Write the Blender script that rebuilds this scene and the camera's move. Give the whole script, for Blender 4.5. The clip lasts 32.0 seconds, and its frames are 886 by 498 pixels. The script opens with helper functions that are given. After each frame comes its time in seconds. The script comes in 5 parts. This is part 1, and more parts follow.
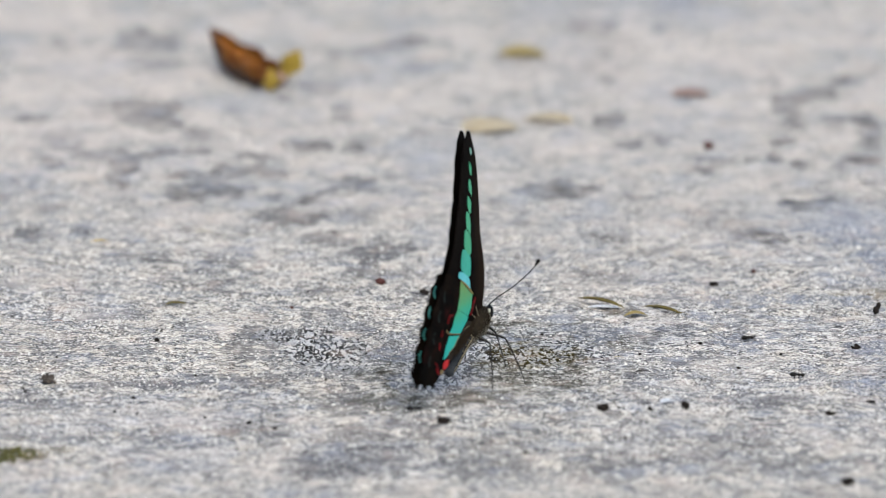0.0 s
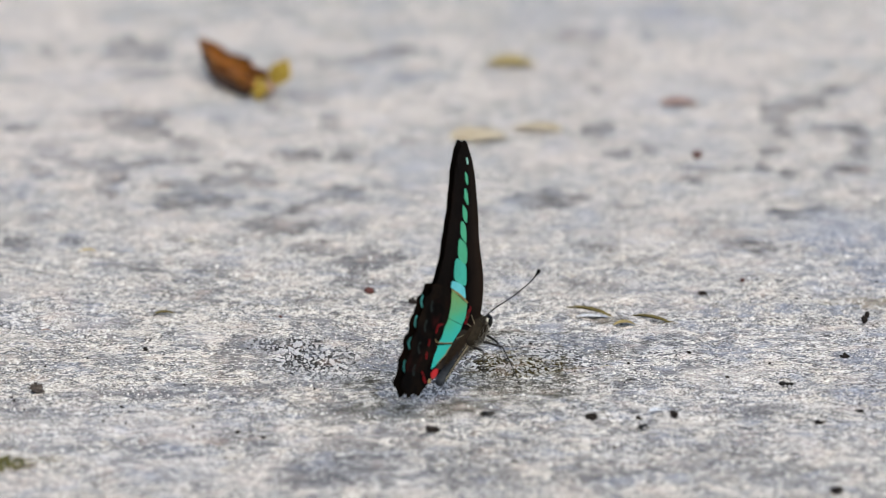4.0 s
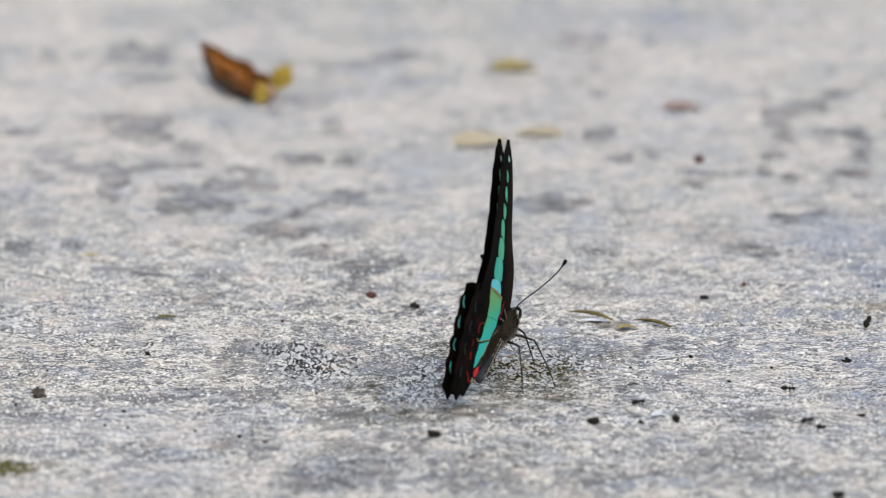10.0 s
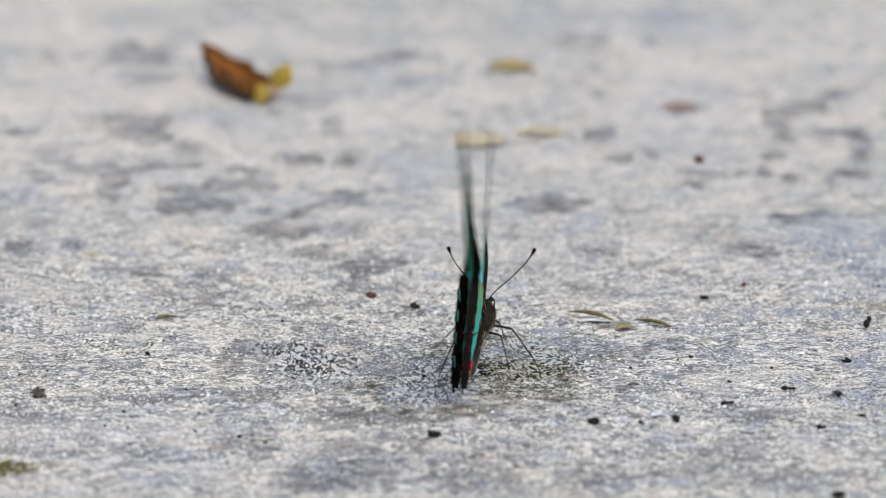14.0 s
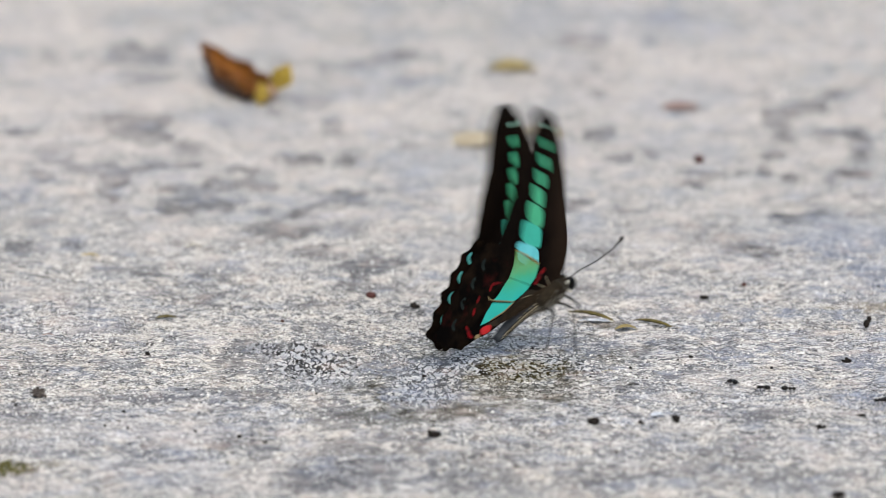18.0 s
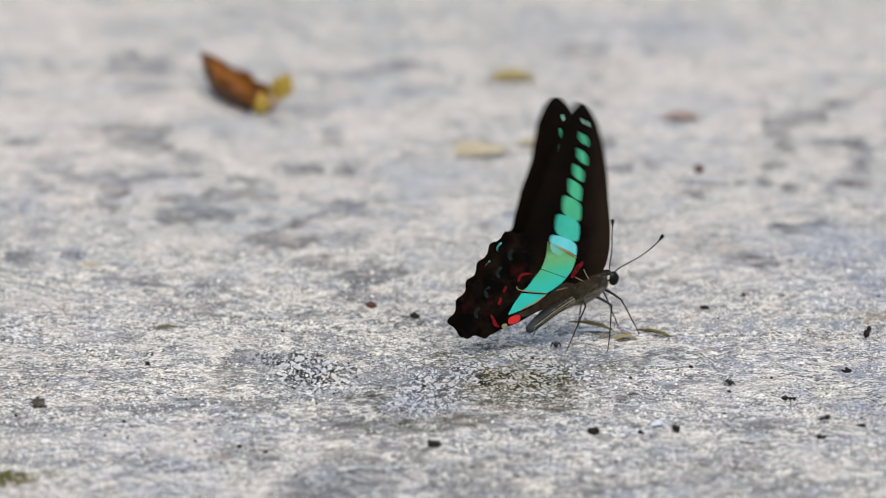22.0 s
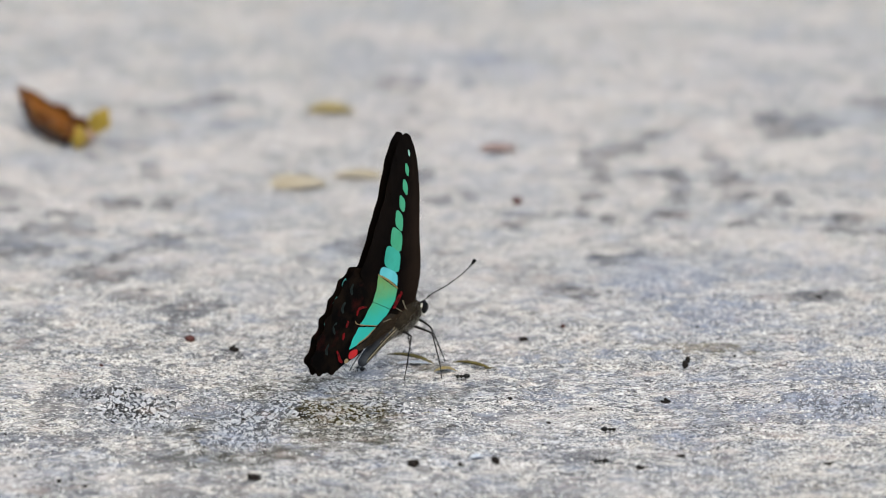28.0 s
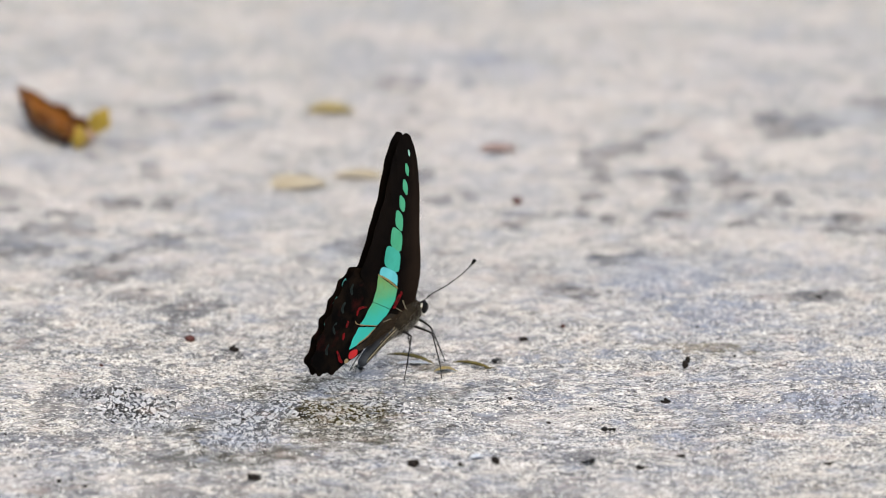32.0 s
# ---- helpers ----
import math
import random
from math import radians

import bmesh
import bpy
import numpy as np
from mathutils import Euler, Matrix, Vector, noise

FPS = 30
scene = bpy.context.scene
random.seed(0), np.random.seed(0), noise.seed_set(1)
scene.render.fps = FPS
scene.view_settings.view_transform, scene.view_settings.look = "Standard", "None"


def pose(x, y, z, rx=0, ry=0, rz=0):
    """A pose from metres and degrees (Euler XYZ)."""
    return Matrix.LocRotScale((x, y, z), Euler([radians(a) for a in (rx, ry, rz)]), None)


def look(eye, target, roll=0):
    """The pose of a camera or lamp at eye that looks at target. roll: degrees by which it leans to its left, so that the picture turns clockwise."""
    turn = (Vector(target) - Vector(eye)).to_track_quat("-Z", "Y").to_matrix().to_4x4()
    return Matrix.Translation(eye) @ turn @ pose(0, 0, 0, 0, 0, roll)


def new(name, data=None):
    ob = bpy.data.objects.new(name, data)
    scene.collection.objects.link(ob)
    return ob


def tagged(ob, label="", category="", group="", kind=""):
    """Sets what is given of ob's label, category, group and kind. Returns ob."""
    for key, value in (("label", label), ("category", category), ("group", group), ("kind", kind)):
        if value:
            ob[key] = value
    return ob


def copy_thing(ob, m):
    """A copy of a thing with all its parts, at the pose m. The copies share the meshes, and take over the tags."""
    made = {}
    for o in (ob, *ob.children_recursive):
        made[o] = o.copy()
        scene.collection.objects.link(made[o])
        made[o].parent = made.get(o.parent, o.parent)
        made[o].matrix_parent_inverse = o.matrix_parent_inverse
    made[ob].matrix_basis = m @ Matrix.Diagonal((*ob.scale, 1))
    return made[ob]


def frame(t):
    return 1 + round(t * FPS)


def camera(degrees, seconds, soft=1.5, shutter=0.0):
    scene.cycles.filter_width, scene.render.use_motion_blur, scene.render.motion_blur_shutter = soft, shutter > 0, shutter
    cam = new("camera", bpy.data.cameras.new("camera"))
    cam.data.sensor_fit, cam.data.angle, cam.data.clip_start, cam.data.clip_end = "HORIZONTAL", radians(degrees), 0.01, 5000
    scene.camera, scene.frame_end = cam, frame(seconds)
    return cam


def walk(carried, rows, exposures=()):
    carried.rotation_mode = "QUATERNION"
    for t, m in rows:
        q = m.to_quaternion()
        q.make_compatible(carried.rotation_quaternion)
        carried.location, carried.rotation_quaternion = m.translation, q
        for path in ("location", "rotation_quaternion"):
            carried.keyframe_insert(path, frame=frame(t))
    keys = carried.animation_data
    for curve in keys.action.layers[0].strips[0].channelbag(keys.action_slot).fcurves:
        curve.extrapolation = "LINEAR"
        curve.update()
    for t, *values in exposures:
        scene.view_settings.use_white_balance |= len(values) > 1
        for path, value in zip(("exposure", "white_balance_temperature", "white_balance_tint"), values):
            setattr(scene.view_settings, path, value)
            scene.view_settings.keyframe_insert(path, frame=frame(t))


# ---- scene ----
# Lens and standpoint: a long lens, low over a concrete slab, held on a tripod and turned now and then.
LENS = 7.0
TILT = radians(13.0)
EYE = Vector((0.0, -1.58514, 0.39338))
AHEAD = Vector((0, math.cos(TILT), -math.sin(TILT)))
ABOVE = Vector((0, math.sin(TILT), math.cos(TILT)))
UNIT = math.tan(radians(LENS / 2)) / 784
cam = camera(LENS, 32.0, soft=0.7, shutter=0.9)
cam.data.dof.use_dof = True
cam.data.dof.focus_distance = 1.640
cam.data.dof.aperture_fstop = 16.5
cam.data.dof.aperture_blades = 0

# seconds, turn to the left and up, in small steps of the lens
TURNS = [
    (0.0, 16.8, -23.6), (0.5, 20.8, -20.6), (1.0, 27.6, -19.2), (1.5, 12.3, -20.8), (2.0, 0.0, -17.2), (2.5, -22.9, -12.6), (3.0, -6.2, -13.3),
    (3.5, -4.6, -10.9), (4.5, -1.5, -4.0), (5.5, 0, 0), (6.0, 0, 0), (13.0, 0, 0.6), (20.0, 0, 0.6), (20.5, 1.6, 0.8), (21.0, 0, -1.0),
    (21.5, 1.3, 7.2), (22.0, 0, 18.2), (22.5, -16.9, 21.4), (23.0, -121.0, 39.8), (23.5, -142.4, 72.0), (24.0, -180.0, 82.5), (24.5, -327.4, 84.2),
    (25.0, -323.0, 75.6), (25.5, -322.8, 75.4), (27.5, -321.2, 75.0), (32.0, -321.2, 75.0)]


def aimed(left, up):
    return look(EYE, EYE + AHEAD - Vector((1, 0, 0)) * left * UNIT + ABOVE * up * UNIT)


walk(cam, [(t, aimed(a, b)) for t, a, b in TURNS], exposures=[(0.0, 0.46, 6750, 3), (6.0, 0.47, 6850, 4), (13.0, 0.45, 6680, 2), (17.0, 0.49, 6850, 4), (22.0, 0.48, 6850, 3), (25.0, 0.52, 6980, 3), (28.0, 0.46, 6800, 2.5), (30.0, 0.54, 6950, 4), (32.0, 0.60, 7050, 5)])

# ---- light: open shade under a bright, thinly clouded sky ----
world = bpy.data.worlds.new("sky")
scene.world = world
world.use_nodes = True
wn = world.node_tree
sky = wn.nodes.new("ShaderNodeTexSky")
sky.sky_type, sky.sun_disc = "NISHITA", False
sky.sun_elevation, sky.sun_rotation = radians(62), radians(165)
sky.dust_density, sky.air_density, sky.ozone_density = 3.0, 1.0, 1.0
wn.links.new(sky.outputs[0], wn.nodes["Background"].inputs[0])
wn.nodes["Background"].inputs[1].default_value = 0.15
sun = new("sun", bpy.data.lights.new("sun", "SUN"))
sun.data.energy, sun.data.angle, sun.data.color = 1.5, radians(70), (1.0, 0.92, 0.81)
sun.matrix_world = look((0, 0, 0), (-math.sin(radians(165)) * 0.47, -math.cos(radians(165)) * 0.47, -0.88))

# ---- materials ----


class Mat:
    """A small node builder."""

    def __init__(self, name):
        self.m = bpy.data.materials.new(name)
        self.m.use_nodes = True
        self.t = self.m.node_tree
        self.b = self.t.nodes["Principled BSDF"]

    def node(self, kind, **inputs):
        n = self.t.nodes.new("ShaderNode" + kind)
        for k, v in inputs.items():
            self.put(n, k.replace("_", " "), v)
        return n

    def put(self, n, key, v):
        s = n.inputs[int(key)] if key.strip().isdigit() else n.inputs[key]
        if isinstance(v, bpy.types.NodeSocket):
            self.t.links.new(v, s)
        else:
            s.default_value = v

    def where(self):
        return self.node("TexCoord").outputs["Object"]

    def noise(self, scale, detail=4, rough=0.6, warp=0.0, where=None):
        return self.node("TexNoise", Vector=where or self.where(), Scale=scale, Detail=detail, Roughness=rough, Distortion=warp).outputs["Fac"]

    def ramp(self, fac, lo, hi, a=0.0, b=1.0):
        n = self.node("MapRange", Value=fac)
        for i, v in ((1, lo), (2, hi), (3, a), (4, b)):
            n.inputs[i].default_value = v
        return n.outputs[0]

    def math(self, op, a, b=0.0):
        n = self.t.nodes.new("ShaderNodeMath")
        n.operation = op
        self.put(n, "0", a), self.put(n, "1", b)
        return n.outputs[0]

    def mix(self, fac, a, b, how="MIX"):
        n = self.t.nodes.new("ShaderNodeMix")
        n.data_type, n.blend_type = "RGBA", how
        self.put(n, "0", fac)
        for i, v in ((6, a), (7, b)):
            if not isinstance(v, bpy.types.NodeSocket):
                v = (*v, 1)
            self.put(n, str(i), v)
        return n.outputs[2]

    def attr(self, name):
        n = self.t.nodes.new("ShaderNodeAttribute")
        n.attribute_name = name
        return n.outputs["Fac"]

    def bump(self, height, strength, distance):
        n = self.node("Bump", Height=height, Strength=strength, Distance=distance)
        self.put(self.b, "Normal", n.outputs[0])

    def done(self, **inputs):
        for k, v in inputs.items():
            if k == "Base_Color" and not isinstance(v, bpy.types.NodeSocket):
                v = (*v, 1)
            self.put(self.b, k.replace("_", " "), v)
        return self.m


def plain(name, dark, light, scale, rough=0.6, bump=0.3, depth=0.0002, **more):
    """Two tones in two sizes of noise, with relief."""
    k = Mat(name)
    a, c = k.noise(scale, 5, 0.65), k.noise(scale * 6, 3)
    col = k.mix(k.ramp(a, 0.35, 0.65), dark, light)
    col = k.mix(k.ramp(c, 0.4, 0.75, 0, 0.5), col, tuple(v * 0.45 for v in dark))
    k.bump(c, bump, depth)
    return k.done(Base_Color=col, Roughness=k.ramp(a, 0.2, 0.8, rough - 0.1, min(1, rough + 0.1)), **more)


def concrete():
    """Grey cement under a torn, pale crust of lime, with dark specks; damp and stained in places."""
    k = Mat("worn_concrete")
    w = k.where()
    # the finish was drawn across, so the grain is longer in x
    g = k.node("Mapping", Vector=w, Scale=(0.62, 1, 1)).outputs[0]
    wide, big, mid = k.noise(26, 4, 0.6, 0.4, w), k.noise(75, 5, 0.6, 0.3, w), k.noise(270, 6, 0.64, 0.3, g)
    fleck, fine, grain = k.noise(560, 3, 0.6, 0, g), k.noise(1100, 3, 0.7, 0, g), k.noise(2000, 2, 0.6, where=g)
    dark, blue, olive, wet, damp = k.attr("dark"), k.attr("blue"), k.attr("olive"), k.attr("wet"), k.attr("damp")
    even = k.ramp(k.attr("smooth"), 0.0, 0.7, 0.20, 0.12)
    swell = k.math("ADD", k.math("MULTIPLY", k.math("SUBTRACT", big, 0.5), even), 0.5)
    field = k.math("ADD", k.math("MULTIPLY", k.math("SUBTRACT", mid, 0.5), 0.60), k.math("ADD", swell, k.math("MULTIPLY", k.math("SUBTRACT", fleck, 0.5), 0.42)))
    field = k.math("SUBTRACT", field, k.math("MULTIPLY", dark, 0.10))
    crust = k.ramp(field, 0.487, 0.503)
    cement = k.mix(k.ramp(k.math("ADD", k.math("MULTIPLY", fleck, 0.5), k.math("MULTIPLY", fine, 0.5)), 0.40, 0.60), (0.18, 0.18, 0.19), (0.45, 0.45, 0.47))
    lime = k.mix(k.ramp(mid, 0.40, 0.62), (0.52, 0.492, 0.465), (0.70, 0.658, 0.617))
    lime = k.mix(k.ramp(fine, 0.38, 0.46, 0.6, 0), lime, (0.27, 0.25, 0.235))
    col = k.mix(crust, cement, lime)
    # the shade along the crust's torn rim, painted dark
    rim = k.math("MULTIPLY", k.ramp(field, 0.470, 0.488, 0, 1), k.ramp(field, 0.488, 0.504, 1, 0))
    col = k.mix(k.math("MULTIPLY", rim, k.ramp(fine, 0.42, 0.58, 0.95, 0.2)), col, (0.05, 0.047, 0.047))
    # small flakes, with the shade at their edges and white glints painted on
    flake = k.noise(620, 3, 0.55, 0.4, k.node("Mapping", Vector=w, Scale=(0.75, 1, 1)).outputs[0])
    edge = k.math("MULTIPLY", k.ramp(flake, 0.47, 0.495), k.ramp(flake, 0.505, 0.53, 1, 0))
    col = k.mix(k.math("MULTIPLY", edge, k.ramp(fine, 0.46, 0.60, 0.95, 0.3)), col, (0.035, 0.033, 0.033))
    col = k.mix(k.ramp(flake, 0.565, 0.60, 0, 0.7), col, (0.78, 0.755, 0.725))
    col = k.mix(k.ramp(grain, 0.575, 0.605, 0, 0.9), col, (0.05, 0.045, 0.042))
    col = k.mix(k.ramp(grain, 0.40, 0.37, 0, 0.9), col, (0.86, 0.85, 0.83))
    col = k.mix(k.math("MULTIPLY", k.attr("smooth"), 0.36), col, (0.47, 0.457, 0.445))
    island = k.math("MULTIPLY", k.ramp(k.noise(88, 5, 0.66, 0.3, g), 0.565, 0.61), k.ramp(mid, 0.40, 0.60, 0.75, 0.35))
    island = k.math("MULTIPLY", island, k.ramp(k.attr("smooth"), 0, 0.7, 1.0, 0.75))
    col = k.mix(island, col, (0.17, 0.165, 0.178))
    tint = k.noise(46, 4, 0.62, 0.4, w)
    col = k.mix(k.ramp(tint, 0.53, 0.61, 0, 0.30), col, (0.63, 0.585, 0.545))
    col = k.mix(k.ramp(tint, 0.46, 0.38, 0, 0.30), col, (0.30, 0.315, 0.355))
    # stains of dirt and the butterfly's painted reflection, broken up by the relief
    blotch = k.ramp(k.noise(150, 4, 0.62, 0.2, w), 0.46, 0.60, 1.0, 0.45)
    lively = k.ramp(k.math("MULTIPLY", k.math("ADD", mid, fleck), 0.5), 0.43, 0.57, 1.0, 0.55)
    col = k.mix(k.math("MULTIPLY", k.math("MULTIPLY", dark, blotch), lively), col, (0.070, 0.068, 0.075))
    # damp: grains stand out, bluish, with wet films; glints and shaded gaps painted in
    dome = k.attr("dome")
    deep = k.node("Mapping", Vector=w, Scale=(0.9, 0.5, 1)).outputs[0]
    curl = k.noise(540, 3, 0.5, 0.6, deep)
    speck = k.math("MULTIPLY", k.ramp(curl, 0.44, 0.46), k.ramp(curl, 0.55, 0.57, 1, 0))
    col = k.mix(k.math("MULTIPLY", damp, k.ramp(field, 0.46, 0.53, 0.4, 0.1)), col, (0.19, 0.155, 0.075))
    col = k.mix(k.math("MULTIPLY", damp, k.math("MULTIPLY", speck, 0.7)), col, (0.012, 0.011, 0.009))
    col = k.mix(k.math("MULTIPLY", blue, k.ramp(mid, 0.40, 0.58, 0.8, 0.25)), col, (0.34, 0.37, 0.46))
    col = k.mix(k.math("MULTIPLY", blue, k.math("MULTIPLY", speck, 0.6)), col, (0.06, 0.07, 0.10))
    # pale sky glints on the grain tops, put into the colour
    col = k.mix(k.math("MULTIPLY", wet, 0.6), col, (0.58, 0.60, 0.655))
    col = k.mix(k.math("MULTIPLY", wet, k.math("MULTIPLY", speck, 0.97)), col, (0.005, 0.005, 0.006))
    # olive patches; below the butterfly they paint its dark reflection
    col = k.mix(k.math("MULTIPLY", olive, k.ramp(fine, 0.42, 0.58, 0.9, 0.4)), col, (0.18, 0.14, 0.042))
    col = k.mix(k.math("MULTIPLY", olive, k.math("MULTIPLY", speck, 0.8)), col, (0.012, 0.010, 0.006))
    even = k.attr("smooth")
    col = k.mix(k.math("MULTIPLY", even, k.ramp(wide, 0.52, 0.60, 0, 0.55)), col, (0.655, 0.60, 0.575))
    col = k.mix(k.math("MULTIPLY", even, k.ramp(wide, 0.47, 0.39, 0, 0.55)), col, (0.36, 0.38, 0.43))
    hue = k.noise(95, 4, 0.6, where=w)
    col = k.mix(k.ramp(hue, 0.56, 0.66, 0, 0.25), col, (0.62, 0.50, 0.45))
    col = k.mix(k.ramp(hue, 0.44, 0.34, 0, 0.27), col, (0.36, 0.40, 0.52))
    col = k.mix(k.math("MULTIPLY", k.attr("warm"), k.ramp(field, 0.46, 0.52, 0.2, 0.5)), col, (0.655, 0.592, 0.566))
    col = k.mix(k.math("MULTIPLY", k.attr("cool"), 0.7), col, (0.86, 0.90, 1.0), "MULTIPLY")
    soaked = k.math("MULTIPLY", k.math("MAXIMUM", wet, k.math("MULTIPLY", blue, 0.8)), k.ramp(dome, 0.5, 0.65))
    relief = k.math("ADD", k.math("ADD", fleck, k.math("MULTIPLY", crust, 0.22)), k.math("ADD", k.math("MULTIPLY", fine, 0.6), k.math("MULTIPLY", grain, 0.25)))
    relief = k.math("ADD", relief, k.math("MULTIPLY", k.math("MULTIPLY", wet, dome), 0.9))
    relief = k.math("ADD", relief, k.math("MULTIPLY", flake, 0.8))
    k.bump(relief, 1.0, 0.0010)
    film = k.node("Bump", Height=k.math("ADD", fleck, k.math("MULTIPLY", speck, -0.3)), Strength=0.6, Distance=0.0004)
    # the dark gaps between the grains are dull
    dull = k.math("SUBTRACT", 1.0, k.math("MULTIPLY", k.math("MAXIMUM", wet, damp), speck))
    return k.done(Base_Color=col, Roughness=k.ramp(soaked, 0, 1, 0.75, 0.25), Specular_IOR_Level=k.math("MULTIPLY", k.ramp(soaked, 0, 1, 0.08, 0.5), dull),
                  Coat_Weight=k.math("MULTIPLY", k.math("MULTIPLY", damp, 0.4), dull), Coat_Roughness=0.15, Coat_IOR=1.5, Coat_Normal=film.outputs[0])


def wing_black():
    k = Mat("wing_scales")
    w = k.where()
    a, b = k.noise(140, 4, where=w), k.noise(2500, 2, where=w)
    col = k.mix(k.ramp(a, 0.35, 0.7), (0.0012, 0.0009, 0.0008), (0.0060, 0.0034, 0.0022))
    ahead = k.node("SeparateXYZ", Vector=w).outputs[0]
    col = k.mix(k.ramp(k.math("ADD", ahead, k.ramp(a, 0.3, 0.7, -0.0015, 0.0015)), -0.001, 0.006, 0, 0.85), col, (0.019, 0.0115, 0.0075))
    k.bump(b, 0.25, 0.0001)
    return k.done(Base_Color=col, Roughness=0.85, Specular_IOR_Level=0.04)


def hind_black():
    """Thin brown-black scales, mottled with brown and a little dull red."""
    k = Mat("hindwing_scales")
    w = k.where()
    a, b, c = k.noise(210, 5, 0.65, 0.4, w), k.noise(2500, 2, where=w), k.noise(150, 4, 0.65, 0.3, w)
    col = k.mix(k.ramp(a, 0.42, 0.66), (0.0010, 0.0008, 0.0007), (0.0095, 0.0055, 0.0032))
    col = k.mix(k.ramp(c, 0.58, 0.70, 0, 0.7), col, (0.030, 0.0045, 0.0040))
    k.bump(b, 0.25, 0.0001)
    return k.done(Base_Color=col, Roughness=0.85, Specular_IOR_Level=0.04)


def maroon():
    """Red scales worn through to the dark ground."""
    k = Mat("worn_red_scales")
    col = k.mix(k.ramp(k.noise(650, 5, 0.75), 0.40, 0.62), (0.010, 0.003, 0.003), (0.20, 0.004, 0.008))
    return k.done(Base_Color=col, Roughness=0.75, Specular_IOR_Level=0.1)


def glassy(name, tone, second):
    k = Mat(name)
    w = k.where()
    col = k.mix(k.ramp(k.noise(160, 3, where=w), 0.35, 0.65), tone, second)
    col = k.mix(k.ramp(k.noise(420, 4, 0.65, 0.3, w), 0.52, 0.72, 0, 0.25), col, tuple(v * 0.55 for v in tone))
    k.bump(k.noise(2600, 2, where=w), 0.15, 0.0001)
    return k.done(Base_Color=col, Roughness=0.5, Specular_IOR_Level=0.15)


def band():
    """Olive green at the top of the band, turquoise at its foot."""
    k = Mat("band_scales")
    w = k.where()
    up = k.math("ADD", k.node("SeparateXYZ", Vector=w).outputs[2], k.ramp(k.noise(220, 3, where=w), 0.3, 0.7, -0.0012, 0.0012))
    col = k.mix(k.ramp(up, -0.002, 0.003), (0.03, 0.44, 0.38), (0.06, 0.40, 0.23))
    col = k.mix(k.ramp(up, 0.0025, 0.0075, 0, 0.95), col, (0.17, 0.335, 0.115))
    col = k.mix(k.ramp(k.noise(420, 4, 0.65, 0.3, w), 0.54, 0.72, 0, 0.2), col, (0.02, 0.20, 0.14))
    k.bump(k.noise(2600, 2, where=w), 0.15, 0.0001)
    return k.done(Base_Color=col, Roughness=0.55, Specular_IOR_Level=0.12)


CONCRETE = concrete()
WING = wing_black()
HINDWING = hind_black()
BAND = band()
GREEN = glassy("green_window", (0.055, 0.39, 0.21), (0.075, 0.44, 0.25))
TEAL = glassy("teal_window", (0.04, 0.40, 0.30), (0.05, 0.46, 0.36))
CYAN = glassy("cyan_window", (0.11, 0.54, 0.60), (0.15, 0.60, 0.66))
PALESPOT = glassy("pale_window", (0.30, 0.62, 0.52), (0.38, 0.68, 0.58))
RED = plain("red_scales", (0.50, 0.004, 0.010), (0.62, 0.008, 0.012), 300, 0.7)
DIMRED = maroon()
CREAM = plain("cream_scales", (0.22, 0.155, 0.075), (0.36, 0.27, 0.15), 500, 0.8, Specular_IOR_Level=0.15)
OCHRE = plain("ochre_edge", (0.26, 0.18, 0.05), (0.36, 0.25, 0.08), 300)
HAIRBROWN = plain("brown_anal_fold", (0.014, 0.009, 0.006), (0.038, 0.024, 0.015), 330, 0.85, Specular_IOR_Level=0.2)
FOLDHAIR = plain("fold_hair", (0.018, 0.012, 0.007), (0.046, 0.031, 0.019), 400, 0.85, Specular_IOR_Level=0.1)
DIMTEAL = plain("dim_teal_scales", (0.05, 0.30, 0.30), (0.12, 0.48, 0.48), 300, 0.8, Specular_IOR_Level=0.1)
DULLBLUE = plain("dull_blue_scales", (0.005, 0.009, 0.009), (0.017, 0.025, 0.024), 500, 0.8, Specular_IOR_Level=0.1)
FUR = plain("grey_fur", (0.006, 0.005, 0.0035), (0.030, 0.023, 0.015), 260, 0.9, Specular_IOR_Level=0.1)
GREYFUR = plain("grey_hair", (0.13, 0.12, 0.10), (0.28, 0.26, 0.225), 300, 0.85, Specular_IOR_Level=0.1)
PALEFUR = plain("pale_hair", (0.24, 0.20, 0.13), (0.38, 0.33, 0.24), 300, 0.8, Specular_IOR_Level=0.1)
EYERIM = plain("white_eye_rim", (0.58, 0.55, 0.48), (0.70, 0.68, 0.62), 300, 0.8, Specular_IOR_Level=0.1)
LEGSKIN = plain("leg_scales", (0.006, 0.005, 0.005), (0.026, 0.024, 0.022), 300, 0.6, Specular_IOR_Level=0.15)
CHITIN = plain("black_chitin", (0.004, 0.003, 0.003), (0.009, 0.008, 0.007), 400, 0.55, Specular_IOR_Level=0.12)
EYE_BLACK = plain("eye", (0.003, 0.0025, 0.0025), (0.006, 0.005, 0.005), 300, 0.25, 0.05, Specular_IOR_Level=0.15)
GRITDARK = plain("dark_grit", (0.008, 0.006, 0.005), (0.028, 0.021, 0.018), 500, 0.8, 0.6, Specular_IOR_Level=0.2)
GRITRED = plain("red_grit", (0.060, 0.016, 0.013), (0.10, 0.028, 0.022), 500, 0.75, 0.6)
LEAFBROWN = plain("brown_dry_leaf", (0.19, 0.056, 0.008), (0.60, 0.24, 0.028), 75, 0.6)
# dark tone for the shaded underside of the curled leaf
LEAFSHADE = plain("leaf_edge_shade", (0.016, 0.009, 0.005), (0.085, 0.036, 0.013), 90, 0.7)
